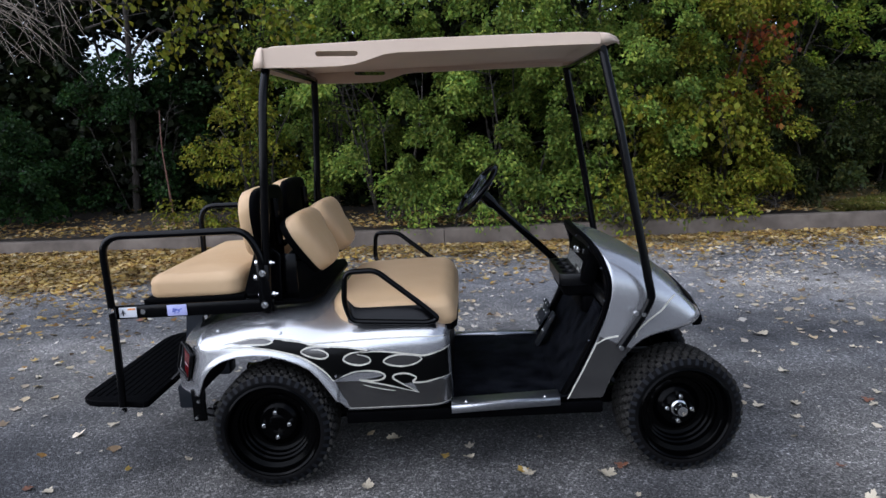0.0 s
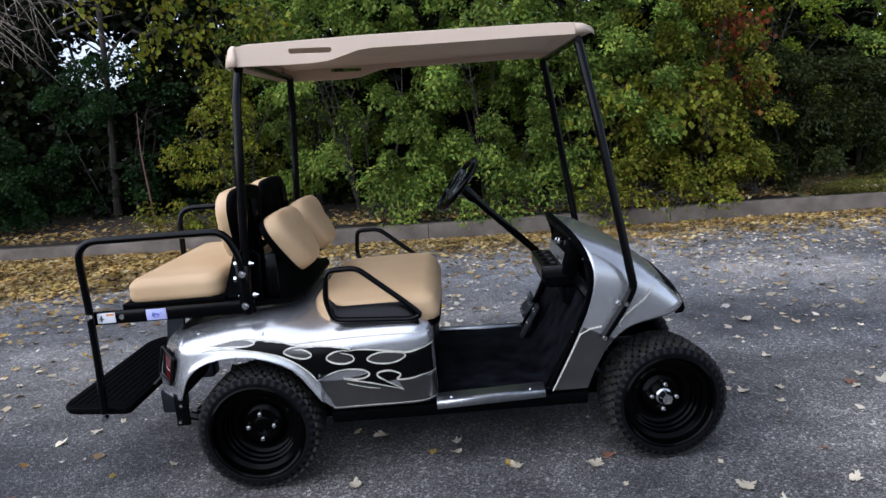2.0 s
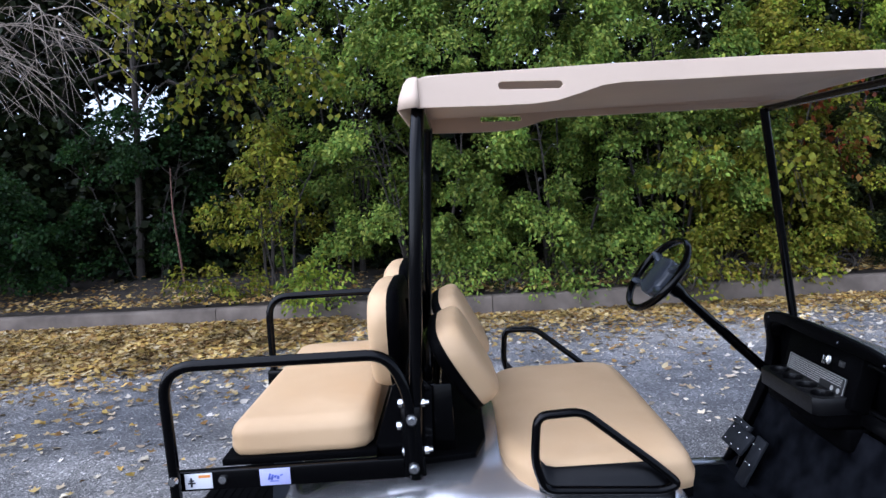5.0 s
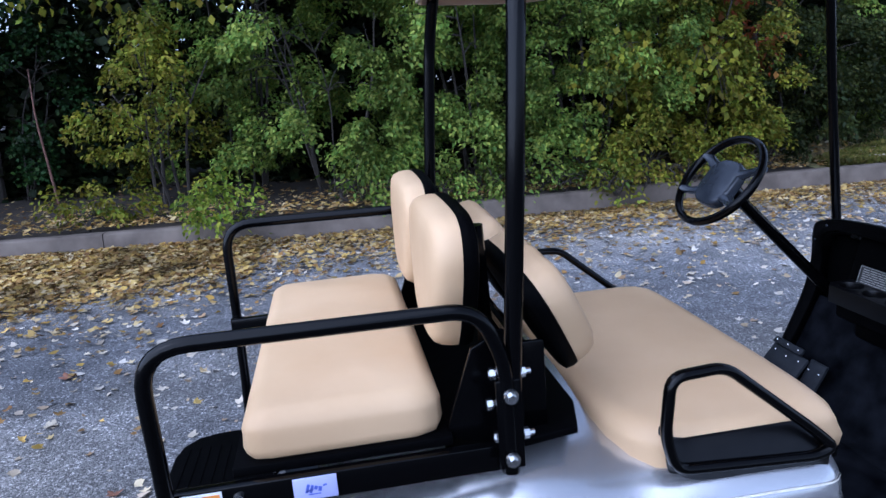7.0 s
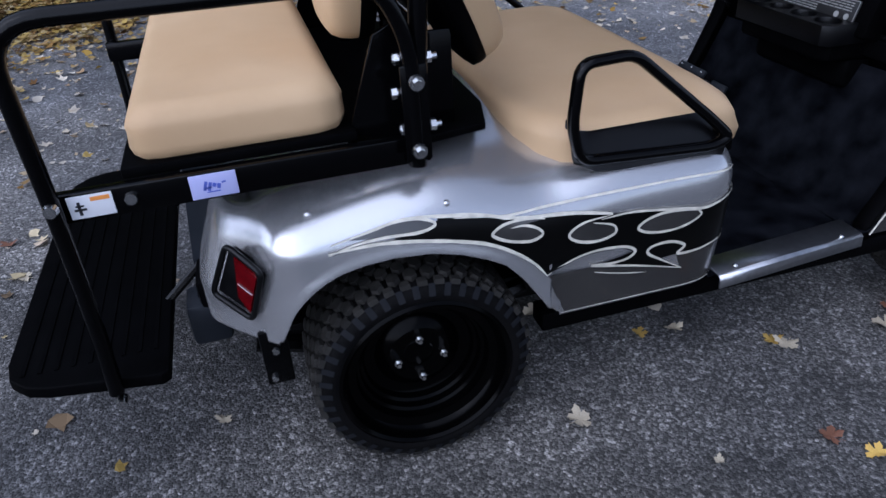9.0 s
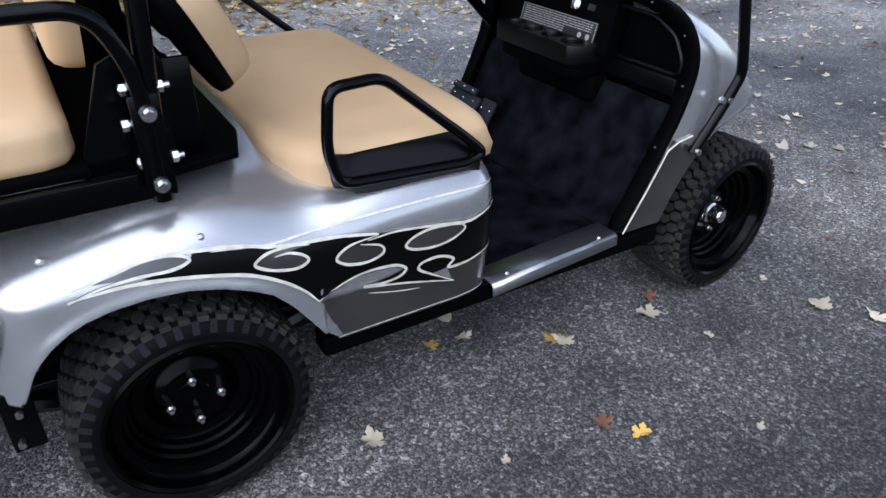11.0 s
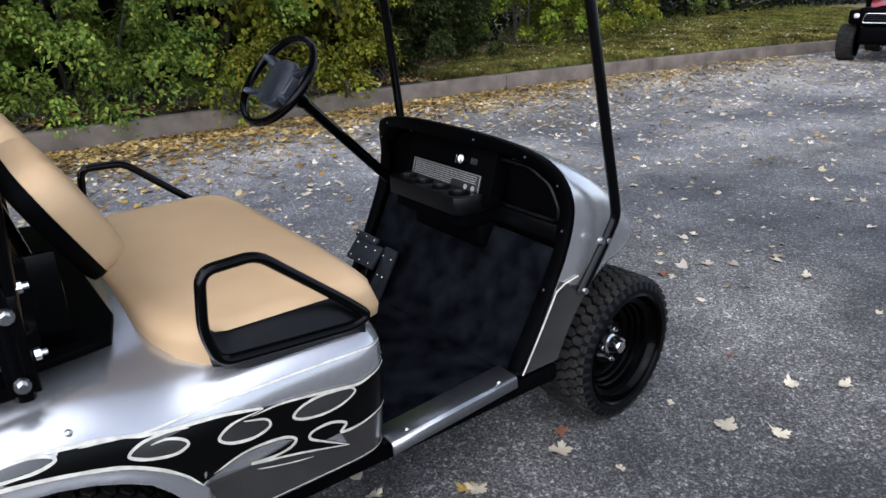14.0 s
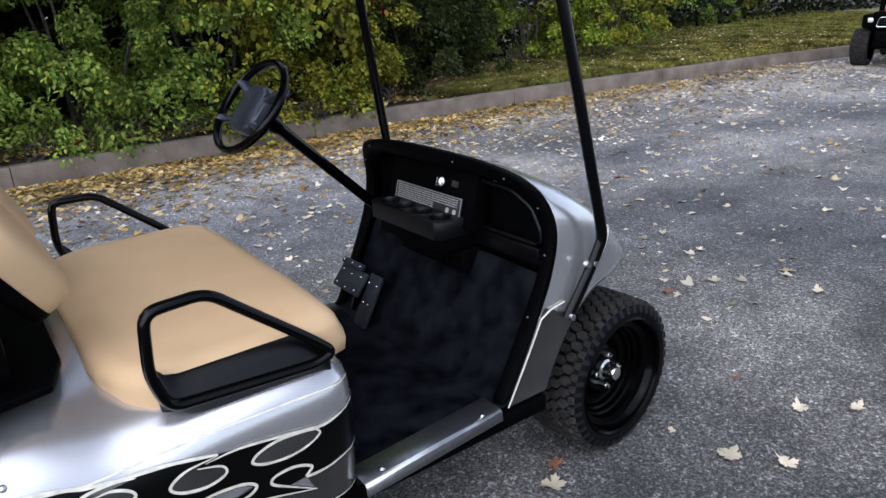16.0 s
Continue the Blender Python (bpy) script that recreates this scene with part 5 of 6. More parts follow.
bmesh.ops.create_cone(bm, cap_ends=True, segments=16, radius1=0.0155, radius2=0.0125, depth=0.022, matrix=tilt @ Matrix.Translation((-0.021, -0.084, 0.066)) @ Matrix.Rotation(radians(90), 4, "Y"))
part("key_switch", bm, M["chrome"], dash, "round metal key switch")
part("key", box((-0.050, -0.0855, 0.052), (-0.032, -0.0825, 0.078), 0.001, m=tilt), M["chrome"], dash, "metal key")
part("indicator", box((-0.0155, -0.145, 0.058), (-0.012, -0.115, 0.076), 0.001, m=tilt), M["plate"], dash)
# cup holder shelf
holes = [oval(1.262, 0.165 - 0.092 * k, 0.034, 0.038) for k in range(4)]
shelf_out = [(1.215, -0.145), (1.235, -0.165), (1.36, -0.17), (1.36, 0.225), (1.235, 0.22), (1.215, 0.20)]
bm = holed_plate(shelf_out, holes, 0.05, Matrix.Translation((0.015, 0.0, 0.765)))
shelf = part("cup_shelf", bm, M["hip"], dash, "black shelf with four cup holders")
for k in range(4):
    bm = bmesh.new()
    bmesh.ops.create_cone(bm, cap_ends=True, segments=18, radius1=0.033, radius2=0.033, depth=0.004, matrix=Matrix.Translation((1.277, 0.165 - 0.092 * k, 0.746)))
    part("cup_well", bm, M["black_plastic"], shelf)
    rim = [(1.277 + 0.035 * math.cos(a), 0.165 - 0.092 * k + 0.039 * math.sin(a), 0.790) for a in (2 * math.pi * j / 20 for j in range(21))]
    part("cup_rim", tube(rim, 0.0024, 6), M["hip"], shelf)
part("shelf_front", slab([(1.245, -0.130), (1.265, -0.155), (1.38, -0.165), (1.38, 0.215), (1.265, 0.205), (1.245, 0.185)], 0.69, 0.742, 0.012), M["black_plastic"], shelf)
part("tray_ledge", box((1.366, -0.432, 0.698), (1.406, -0.150, 0.750), 0.008), M["hip"], dash, "moulded ledge under the open tray")
# added black block that stands in for the shaded gap below the shelf
part("dark_gap_fill", slab([(1.318, -0.130), (1.330, -0.156), (1.404, -0.160), (1.404, 0.215), (1.330, 0.210), (1.318, 0.185)], 0.612, 0.690, 0.012), M["black_plastic"], shelf, "black block added for the dark gap under the cup holders")
tray = [(1.374, -0.160, 0.757), (1.374, -0.140, 0.775), (1.372, -0.128, 0.875), (1.372, -0.150, 0.898), (1.372, -0.330, 0.890), (1.373, -0.405, 0.856), (1.374, -0.436, 0.800), (1.374, -0.436, 0.770), (1.374, -0.420, 0.757), (1.374, -0.160, 0.757)]
part("tray_rim", tube(rounded(tray, 0.02), 0.0065, 6), M["hip"], dash, "rounded rim of the open tray")
for k in (8, 14, 20, 26, 32, len(order) - 27, len(order) - 21):
    p = ringline[k]
    inward = Vector((0, -p.y, 0.62 - p.z)).normalized()
    bm = bmesh.new()
    bmesh.ops.create_uvsphere(bm, u_segments=8, v_segments=6, radius=0.0042, matrix=Matrix.Translation(p + inward * 0.016 + Vector((-0.008, 0, 0))))
    part("screw", bm, M["wheel_pad"], dash)

# floor, toe board, sills, chassis
floor_pan = part("floor_mat", slab([(0.74, -0.478), (1.20, -0.452), (1.20, 0.452), (0.74, 0.478)], 0.335, 0.356, 0.004), M["mat"], cart, "dark rubber floor mat")
rows = [[(x, y, z + 0.006 * noise.noise((x * 6, y * 6, 0))) for y in np.linspace(-0.475, 0.475, 21)] for x, z in ((1.17, 0.353), (1.205, 0.359), (1.235, 0.39), (1.28, 0.47), (1.34, 0.59), (1.366, 0.642), (1.381, 0.672))]
thick(part("toe_board", grid(rows), M["mat"], cart, "dark sloping toe board"), 0.006)
for side in (-1, 1):
    bm = bmesh.new()
    prof = [(0.430, 0.362), (0.500, 0.361), (0.507, 0.357), (0.509, 0.331)]
    rows = [[(x, side * (y + dy), z) for y, z in prof] for x, dy in ((0.742, 0.010), (0.95, -0.006), (1.174, -0.024))]
    sill = thick(part("sill_plate", grid(rows), M["alu"], cart, "brushed aluminium step plate", 15), 0.004, 1.0)
    for x in (0.80, 1.115):
        bm = bmesh.new()
        bmesh.ops.create_uvsphere(bm, u_segments=10, v_segments=6, radius=0.007, matrix=Matrix.Translation((x, side * (0.492 - 0.05 * (x - 0.8)), 0.364)))
        part("screw", bm, M["chrome"], sill)
    part("rocker", box((0.315, side * 0.445 - 0.03, 0.285), (1.345, side * 0.445 + 0.033, 0.336), 0.008), M["black_plastic"], cart, "black rocker panel")
    part("chassis_rail", box((-0.30, side * 0.26 - 0.025, 0.25), (1.75, side * 0.26 + 0.025, 0.32), 0.004), M["black_steel"], cart)
    part("leaf_spring", tube(smooth_line([(-0.32, side * 0.30, 0.30), (0.0, side * 0.30, 0.22), (0.34, side * 0.30, 0.30)]), 0.018, 6), M["black_steel"], cart)
part("rear_axle", tube([(0, -0.36, 0.255), (0, 0.36, 0.255)], 0.035, 12), M["black_steel"], cart)
part("front_axle", tube([(1.664, -0.40, 0.255), (1.664, 0.40, 0.255)], 0.025, 12), M["black_steel"], cart)
part("underbody", box((-0.25, -0.22, 0.20), (0.72, 0.22, 0.34), 0.03), M["black_plastic"], cart, "dark drive unit under the body")

# pedals
pm = Matrix.Translation((1.218, 0.370, 0.480)) @ Matrix.Rotation(radians(40), 4, "Y")
brake = part("brake_pedal", box((-0.012, -0.088, -0.056), (0.0, 0.088, 0.032), 0.004, m=pm), M["pedal"], cart, "black studded brake pedal")
studs = [(-0.060, -0.040), (0.0, -0.044), (0.060, -0.040), (-0.060, 0.012), (0.0, 0.008), (0.060, 0.012)]
part("parking_pad", box((-0.026, -0.060, 0.030), (-0.012, 0.084, 0.054), 0.004, m=pm), M["pedal"], brake, "black parking-brake pad over the brake pedal")
for y, z in studs:
    bm = bmesh.new()
    bmesh.ops.create_uvsphere(bm, u_segments=8, v_segments=5, radius=0.0045, matrix=pm @ Matrix.Translation((-0.013, y, z)))
    part("stud", bm, M["chrome"], brake)
for y in (-0.045, 0.010, 0.066):
    bm = bmesh.new()
    bmesh.ops.create_uvsphere(bm, u_segments=8, v_segments=5, radius=0.0045, matrix=pm @ Matrix.Translation((-0.027, y, 0.043)))
    part("stud", bm, M["chrome"], brake)
part("pedal_arm", tube([pm @ Vector((0, 0, -0.04)), (1.225, 0.365, 0.43), (1.20, 0.365, 0.365)], 0.011, 6), M["black_steel"], cart)
pm2 = Matrix.Translation((1.202, 0.248, 0.418)) @ Matrix.Rotation(radians(30), 4, "Y")
accel = part("accelerator_pedal", box((-0.012, -0.038, -0.105), (0.0, 0.038, 0.105), 0.004, m=pm2), M["pedal"], cart, "long black studded accelerator pedal")
for y, z in ((-0.025, 0.07), (0.025, 0.07), (-0.012, 0.0), (0.018, 0.0), (0.0, -0.09)):
    bm = bmesh.new()
    bmesh.ops.create_uvsphere(bm, u_segments=8, v_segments=5, radius=0.0045, matrix=pm2 @ Matrix.Translation((-0.013, y, z)))
    part("stud", bm, M["chrome"], accel)

# steering wheel and column
hub = Vector((0.899, 0.260, 1.137))
axis = Vector((-0.755, -0.09, 0.65)).normalized()
lean = (hub - axis * 0.03 - Vector((1.268, 0.290, 0.770))).normalized()
part("steering_column", tube([hub - axis * 0.04, hub - axis * 0.03 - lean * 0.07, hub - axis * 0.03 - lean * 0.09, (1.268, 0.290, 0.770), (1.330, 0.296, 0.712)], [0.030, 0.026, 0.018, 0.018, 0.018], 12), M["black_steel"], cart, "black steering column")
across = Vector((0, -1, 0)) - axis * axis.dot(Vector((0, -1, 0)))
across.normalize()
upward = axis.cross(across)
frame_m = Matrix.Translation(hub) @ Matrix((across, upward, axis)).transposed().to_4x4()
bm = bmesh.new()
rings = []
for k in range(48):
    a = 2 * math.pi * k / 48
    rings.append([bm.verts.new(frame_m @ Vector(((0.145 + 0.0115 * math.cos(b)) * math.cos(a), (0.145 + 0.0115 * math.cos(b)) * math.sin(a), 0.0135 * math.sin(b)))) for b in (2 * math.pi * j / 10 for j in range(10))])
for k in range(48):
    r, q = rings[k], rings[(k + 1) % 48]
    for j in range(10):
        bm.faces.new((r[j], q[j], q[(j + 1) % 10], r[(j + 1) % 10]))
swheel = part("steering_wheel", bm, M["black_steel"], cart, "black four-spoke steering wheel with a slate grey pad")
outline = []
for k in range(36):
    a = 2 * math.pi * k / 36
    c, d = math.cos(a), math.sin(a)
    outline.append((0.072 * math.copysign(abs(c) ** 0.7, c), 0.076 * math.copysign(abs(d) ** 0.7, d) - 0.006))
pad = slab(outline, -0.030, 0.006, 0.010)
bmesh.ops.transform(pad, matrix=frame_m, verts=pad.verts)
part("wheel_pad", pad, M["wheel_pad"], swheel, "slate grey centre pad")
for sx in (-1, 1):
    for ey, py in ((0.066, 0.045), (-0.058, -0.050)):
        line = [frame_m @ Vector(p) for p in ((sx * 0.060, py * 0.85, -0.012), (sx * 0.098, (py + ey) / 2, -0.008), (sx * 0.130, ey, -0.002))]
        part("spoke", tube(line, [0.016, 0.011, 0.013], 10, flat=1.5), M["wheel_pad"], swheel, "slate grey spoke")

# ---- front seat ----
cush = [(0.272, -0.309), (0.283, -0.372), (0.312, -0.427), (0.352, -0.465), (0.405, -0.482), (0.70, -0.482), (0.765, -0.463), (0.783, -0.415), (0.788, -0.193), (0.788, 0.193), (0.783, 0.415), (0.765, 0.463), (0.70, 0.482), (0.405, 0.482), (0.352, 0.465), (0.312, 0.427), (0.283, 0.372), (0.272, 0.309)]


def cushion(outline, z0, z1, crown, sag=0.01, edge=0.045, steps=7):
    """An upholstered cushion: straight sides, a soft rolled edge and a gently crowned top."""
    cx, cy = sum(p[0] for p in outline) / len(outline), sum(p[1] for p in outline) / len(outline)
    dense = []
    for a, b in zip(outline, outline[1:] + outline[:1]):
        n = max(1, int(math.dist(a, b) / 0.03))
        dense += [(a[0] + (b[0] - a[0]) * k / n, a[1] + (b[1] - a[1]) * k / n) for k in range(n)]
    sx = max(p[0] for p in outline) - min(p[0] for p in outline)
    sy = max(p[1] for p in outline) - min(p[1] for p in outline)

    def ring(inset, z):
        return [(cx + (x - cx) * (1 - 2 * inset / sx), cy + (y - cy) * (1 - 2 * inset / sy), z) for x, y in dense]

    rows = [ring(0.014, z0), ring(0.004, z0 + 0.01), ring(0.0, (z0 + z1 - edge) / 2), ring(0.002, z1 - edge)]
    for k in range(1, steps + 1):
        a = math.pi / 2 * k / steps
        rows.append(ring(edge * (1 - math.cos(a)), z1 - edge + edge * math.sin(a)))
    lim = min(sx, sy) / 2
    for k in range(1, 9):
        t = k / 8
        inset = edge + (lim * 0.96 - edge) * t
        rows.append([(x, y, z1 + crown * math.sin(t * math.pi / 2) + 0.0009 * noise.noise((x * 9, y * 9, z1))) for x, y, _ in ring(inset, z1)])
    bm = grid(rows, close=True)
    bmesh.ops.contextual_create(bm, geom=[e for e in bm.edges if e.is_boundary and all(v.co.z > z1 for v in e.verts)])
    bmesh.ops.contextual_create(bm, geom=[e for e in bm.edges if e.is_boundary and all(v.co.z < z1 - edge for v in e.verts)])
    bmesh.ops.triangulate(bm, faces=[f for f in bm.faces if len(f.verts) > 4])
    bmesh.ops.recalc_face_normals(bm, faces=bm.faces)
    return bm


bm = cushion(cush, 0.675, 0.795, 0.012)
for v in bm.verts:
    # the near and far rims drop where the hip rails sit
    k = max(0.0, (abs(v.co.y) - 0.30) / 0.21)
    # the front edge leans back towards its top
    if v.co.z > 0.725:
        v.co.x -= 0.42 * (v.co.z - 0.725) * min(1.0, max(0.0, (v.co.x - 0.60) / 0.12))
    if v.co.z > 0.74:
        v.co.z -= 0.018 * k * k
part("front_cushion", bm, M["vinyl"], cart, "tan vinyl front bench cushion", 60)
part("seat_base", slab([(x * 0.99 + 0.005, y * 0.985) for x, y in cush], 0.655, 0.68, 0.004), M["black_plastic"], cart)


def pad_mesh(width, height, depth, shell=1.0, folds=0):
    """A shield-shaped backrest pad, its face towards +x, its foot at the origin, standing along z."""
    out = [(0, 0), (-0.20 * width, 0.015 * height), (-0.31 * width, 0.09 * height), (-0.41 * width, 0.33 * height), (-0.485 * width, 0.60 * height), (-0.50 * width, 0.76 * height), (-0.46 * width, 0.90 * height), (-0.36 * width, 0.975 * height), (-0.2 * width, 0.995 * height), (0, height)]
    out = out + [(-y, z) for y, z in out[-2:0:-1]] + [out[0]]
    out = [(v.x, v.y) for v in smooth_line([(y, z, 0) for y, z in out], 3)][:-1]
    cz = height * 0.52

    def ring(k, x):
        return [(x, y * k, cz + (z - cz) * k) for y, z in out]

    face = [ring(1.0, 0.0), ring(1.0, 0.35 * depth), ring(0.985, 0.62 * depth), ring(0.94, 0.85 * depth), ring(0.87, 0.97 * depth), ring(0.7, 1.04 * depth), ring(0.4, 1.07 * depth), ring(0.1, 1.08 * depth)]
    if folds:
        # pulled folds that run in from the lower and outer edges
        rnd = random.Random(folds)
        spots = [(rnd.uniform(0, 6.28), rnd.uniform(0.10, 0.18)) for _ in range(7)]
        for r, k in ((2, 0.35), (3, 0.8), (4, 1.0), (5, 0.55)):
            row = []
            for x, y, z in face[r]:
                a = math.atan2(z - cz, y)
                dip = sum(math.exp(-(math.remainder(a - c, 6.2832) / w) ** 2) for c, w in spots)
                row.append((x - 0.0042 * k * dip, y, z))
            face[r] = row
    bm = grid(face, close=True)
    bmesh.ops.contextual_create(bm, geom=[e for e in bm.edges if e.is_boundary and all(v.co.x > depth for v in e.verts)])
    bmesh.ops.contextual_create(bm, geom=[e for e in bm.edges if e.is_boundary and all(v.co.x < 1e-5 for v in e.verts)])
    bmesh.ops.recalc_face_normals(bm, faces=bm.faces)
    back = [ring(1.01, 0.012), ring(1.02, 0.0), ring(1.0, -0.022 * shell), ring(0.9, -0.032 * shell), ring(0.3, -0.036 * shell)]
    bb = grid(back, close=True)
    bmesh.ops.contextual_create(bb, geom=[e for e in bb.edges if e.is_boundary and all(v.co.x < -0.033 * shell for v in e.verts)])
    bmesh.ops.recalc_face_normals(bb, faces=bb.faces)
    return bm, bb


for y in (-0.235, 0.235):
    for name, m, w, h in (("front_backrest", Matrix.Translation((0.232, y, 0.888)) @ Matrix.Rotation(radians(-28), 4, "Y"), 0.42, 0.262),
                          ("rear_backrest", Matrix.Translation((0.002, y, 0.962)) @ Matrix.Rotation(radians(180), 4, "Z") @ Matrix.Rotation(radians(-2), 4, "Y"), 0.42, 0.285)):
        face, back = pad_mesh(w, h, 0.072 if name == "front_backrest" else 0.066, 0.7, 3 if name == "front_backrest" else 0)
        for b in (face, back):
            bmesh.ops.transform(b, matrix=m, verts=b.verts)
        rest = part(name, face, M["vinyl"], cart, "tan vinyl padded backrest with a black shell", 60)
        part("shell", back, M["black_plastic"], rest, "black plastic shell", 60)

# hip rails beside the front seat
for s in (-1, 1):
    loop = rounded([(0.52, s * 0.509, 0.712), (0.372, s * 0.509, 0.722), (0.350, s * 0.512, 0.80), (0.362, s * 0.512, 0.918), (0.478, s * 0.500, 0.918), (0.665, s * 0.504, 0.760), (0.712, s * 0.506, 0.715), (0.670, s * 0.508, 0.702), (0.52, s * 0.509, 0.712)], 0.030)
    hip = part("hip_rail", tube(loop, 0.0112, 12, flat=1.25), M["black_steel"], cart, "black tubular hip rail")
    # moulded tray that slopes from the cushion down to the lower rail
    rows = []
    for x in np.linspace(0.358, 0.70, 15):
        u = (x - 0.358) / 0.342
        top = 0.766 + 0.034 * max(0.0, 1 - u / 0.12) ** 2 - 0.045 * max(0.0, (u - 0.86) / 0.14) ** 1.5
        low = 0.724 - 0.022 * u
        rows.append([(x, s * 0.464, top - 0.02), (x, s * 0.468, top - 0.004), (x, s * 0.472, top), (x, s * 0.479, top - 0.003), (x, s * (0.494 + 0.002 * u), low + 0.45 * (top - low)), (x, s * 0.506, low + 0.004), (x, s * 0.512, low - 0.004), (x, s * 0.508, low - 0.004 - 0.026 * min(1.0, 6 * u))])
    thick(part("hip_panel", grid(rows), M["hip"], hip, "black moulded hip panel", 40), 0.004)

# ---- rear seat kit ----
rc = [(-0.435, -0.43), (-0.42, -0.452), (-0.39, -0.458), (-0.11, -0.458), (-0.075, -0.445), (-0.06, -0.41), (-0.06, 0.41), (-0.075, 0.445), (-0.11, 0.458), (-0.39, 0.458), (-0.42, 0.452), (-0.435, 0.43)]
part("rear_cushion", cushion(rc, 0.838, 0.935, 0.012), M["vinyl"], cart, "tan vinyl rear-facing bench cushion", 60)
part("cushion_board", box((-0.455, -0.465, 0.822), (-0.05, 0.465, 0.842), 0.004), M["black_plastic"], cart, "black board under the rear cushion")
for s in (-1, 1):
    side = part("seat_side_rail", box((-0.575, s * 0.487 - 0.012, 0.775), (0.075, s * 0.487 + 0.012, 0.826), 0.003), M["black_steel"], cart, "black steel side rail of the rear seat frame")
    # upright loop: foot plate to arm rail to post
    arm = rounded([(-0.572, s * 0.513, 0.42), (-0.563, s * 0.513, 0.60), (-0.560, s * 0.515, 0.82), (-0.560, s * 0.530, 1.110), (0.000, s * 0.525, 1.104), (0.046, s * 0.518, 1.00), (0.046, s * 0.514, 0.80)], 0.085, 7)
    part("grab_rail", tube(arm, 0.0145, 12), M["black_steel"], cart, "black tubular grab rail")
    post = rounded([(0.048, s * 0.505, 0.775), (0.088, s * 0.505, 1.35), (0.107, s * 0.492, 1.60), (0.120, s * 0.445, 1.715)], 0.06)
    part("rear_post", tube(post, 0.0172, 12), M["black_steel"], cart, "black rear roof post")
    plate = part("post_bracket", box((0.024, s * 0.521 - 0.004, 0.790), (0.072, s * 0.521 + 0.004, 0.965), 0.003), M["black_steel"], cart, "black bolted post bracket")
    for x, y, z in ((0.050, 0.534, 0.936), (0.047, 0.534, 0.812)):
        bm = bmesh.new()
        bmesh.ops.create_cone(bm, cap_ends=True, segments=16, radius1=0.0145, radius2=0.013, depth=0.006, matrix=Matrix.Translation((x, s * y, z)) @ Matrix.Rotation(radians(90), 4, "X"))
        bmesh.ops.create_cone(bm, cap_ends=True, segments=6, radius1=0.0085, radius2=0.008, depth=0.010, matrix=Matrix.Translation((x, s * (y + 0.006), z)) @ Matrix.Rotation(radians(90), 4, "X"))
        part("bolt", bm, M["chrome"], plate)
    for x, z, ln in ((0.030, 0.973, 0.028), (0.022, 0.915, 0.020), (0.033, 0.848, 0.028), (0.086, 0.970, 0.016), (0.088, 0.848, 0.016)):
        bm = bmesh.new()
        add_tube(bm, [(x - ln / 2, s * 0.505, z), (x + ln / 2, s * 0.505, z)], 0.006, 8)
        add_tube(bm, [(x - 0.012, s * 0.505, z), (x - 0.002, s * 0.505, z)], 0.011, 6)
        part("bolt", bm, M["chrome"], plate)
    bm = bmesh.new()
    bmesh.ops.create_cone(bm, cap_ends=True, segments=14, radius1=0.013, radius2=0.010, depth=0.012, matrix=Matrix.Translation((-0.560, s * 0.532, 0.817)) @ Matrix.Rotation(radians(90), 4, "X"))
    part("bolt", bm, M["chrome"], side)
    bm = bmesh.new()
    bmesh.ops.create_cone(bm, cap_ends=True, segments=12, radius1=0.011, radius2=0.010, depth=0.010, matrix=Matrix.Translation((-0.444, s * 0.502, 0.803)) @ Matrix.Rotation(radians(90), 4, "X"))
    part("bolt", bm, M["chrome"], side)
    flat = Matrix.Translation((0, s * 0.215, 0)) @ Matrix.Rotation(radians(90), 4, "X")
    part("foot_strut", holed_plate([(-0.378, 0.79), (-0.31, 0.79), (-0.36, 0.36), (-0.43, 0.36)], [], 0.022, flat), M["strut"], cart, "dark blue-grey upright strut under the rear seat")
    part("strut_foot", box((-0.455, s * 0.215 - 0.05, 0.30), (-0.365, s * 0.215 + 0.05, 0.41), 0.014), M["strut"], cart, "dark bumper block at the strut's foot")
    part("plate_brace", tube([(-0.49, s * 0.24, 0.42), (-0.40, s * 0.235, 0.50)], 0.010, 8), M["black_steel"], cart)
    part("back_upright", tube([(0.055, s * 0.28, 0.775), (0.062, s * 0.28, 1.0), (0.055, s * 0.28, 1.20)], 0.016, 8), M["black_steel"], cart, "black backrest upright")
    bm = bmesh.new()
    out = [(-0.06, 0.83), (0.09, 0.785), (0.10, 0.99), (0.06, 1.03), (0.0, 1.0)]
    bm = holed_plate(out, [], 0.008, Matrix.Translation((0, s * 0.44, 0)) @ Matrix.Rotation(radians(90), 4, "X"))
    part("gusset", bm, M["black_steel"], cart)
part("back_crossbar", tube([(0.06, -0.50, 1.0), (0.06, 0.50, 1.0)], 0.014, 8), M["black_steel"], cart)
part("deck_plate", slab([(-0.06, -0.45), (0.08, -0.455), (0.205, -0.432), (0.235, -0.32), (0.235, 0.32), (0.205, 0.432), (0.08, 0.455), (-0.06, 0.45)], 0.788, 0.804, 0.003), M["black_plastic"], cart, "black steel seat base plate")
for s in (-1, 1):
    part("seat_support", box((0.075, s * 0.40 - 0.005, 0.80), (0.152, s * 0.40 + 0.005, 0.985), 0.003), M["black_steel"], cart, "black upright plate behind the front backrest")
part("seat_crossbar", tube([(0.11, -0.40, 0.965), (0.11, 0.40, 0.965)], 0.014, 8), M["black_steel"], cart)
fp = [(-0.787, -0.37), (-0.775, -0.42), (-0.74, -0.455), (-0.70, -0.47), (-0.49, -0.505), (-0.475, -0.495), (-0.475, 0.535), (-0.49, 0.545), (-0.68, 0.54), (-0.735, 0.52), (-0.772, 0.475), (-0.787, 0.41)]
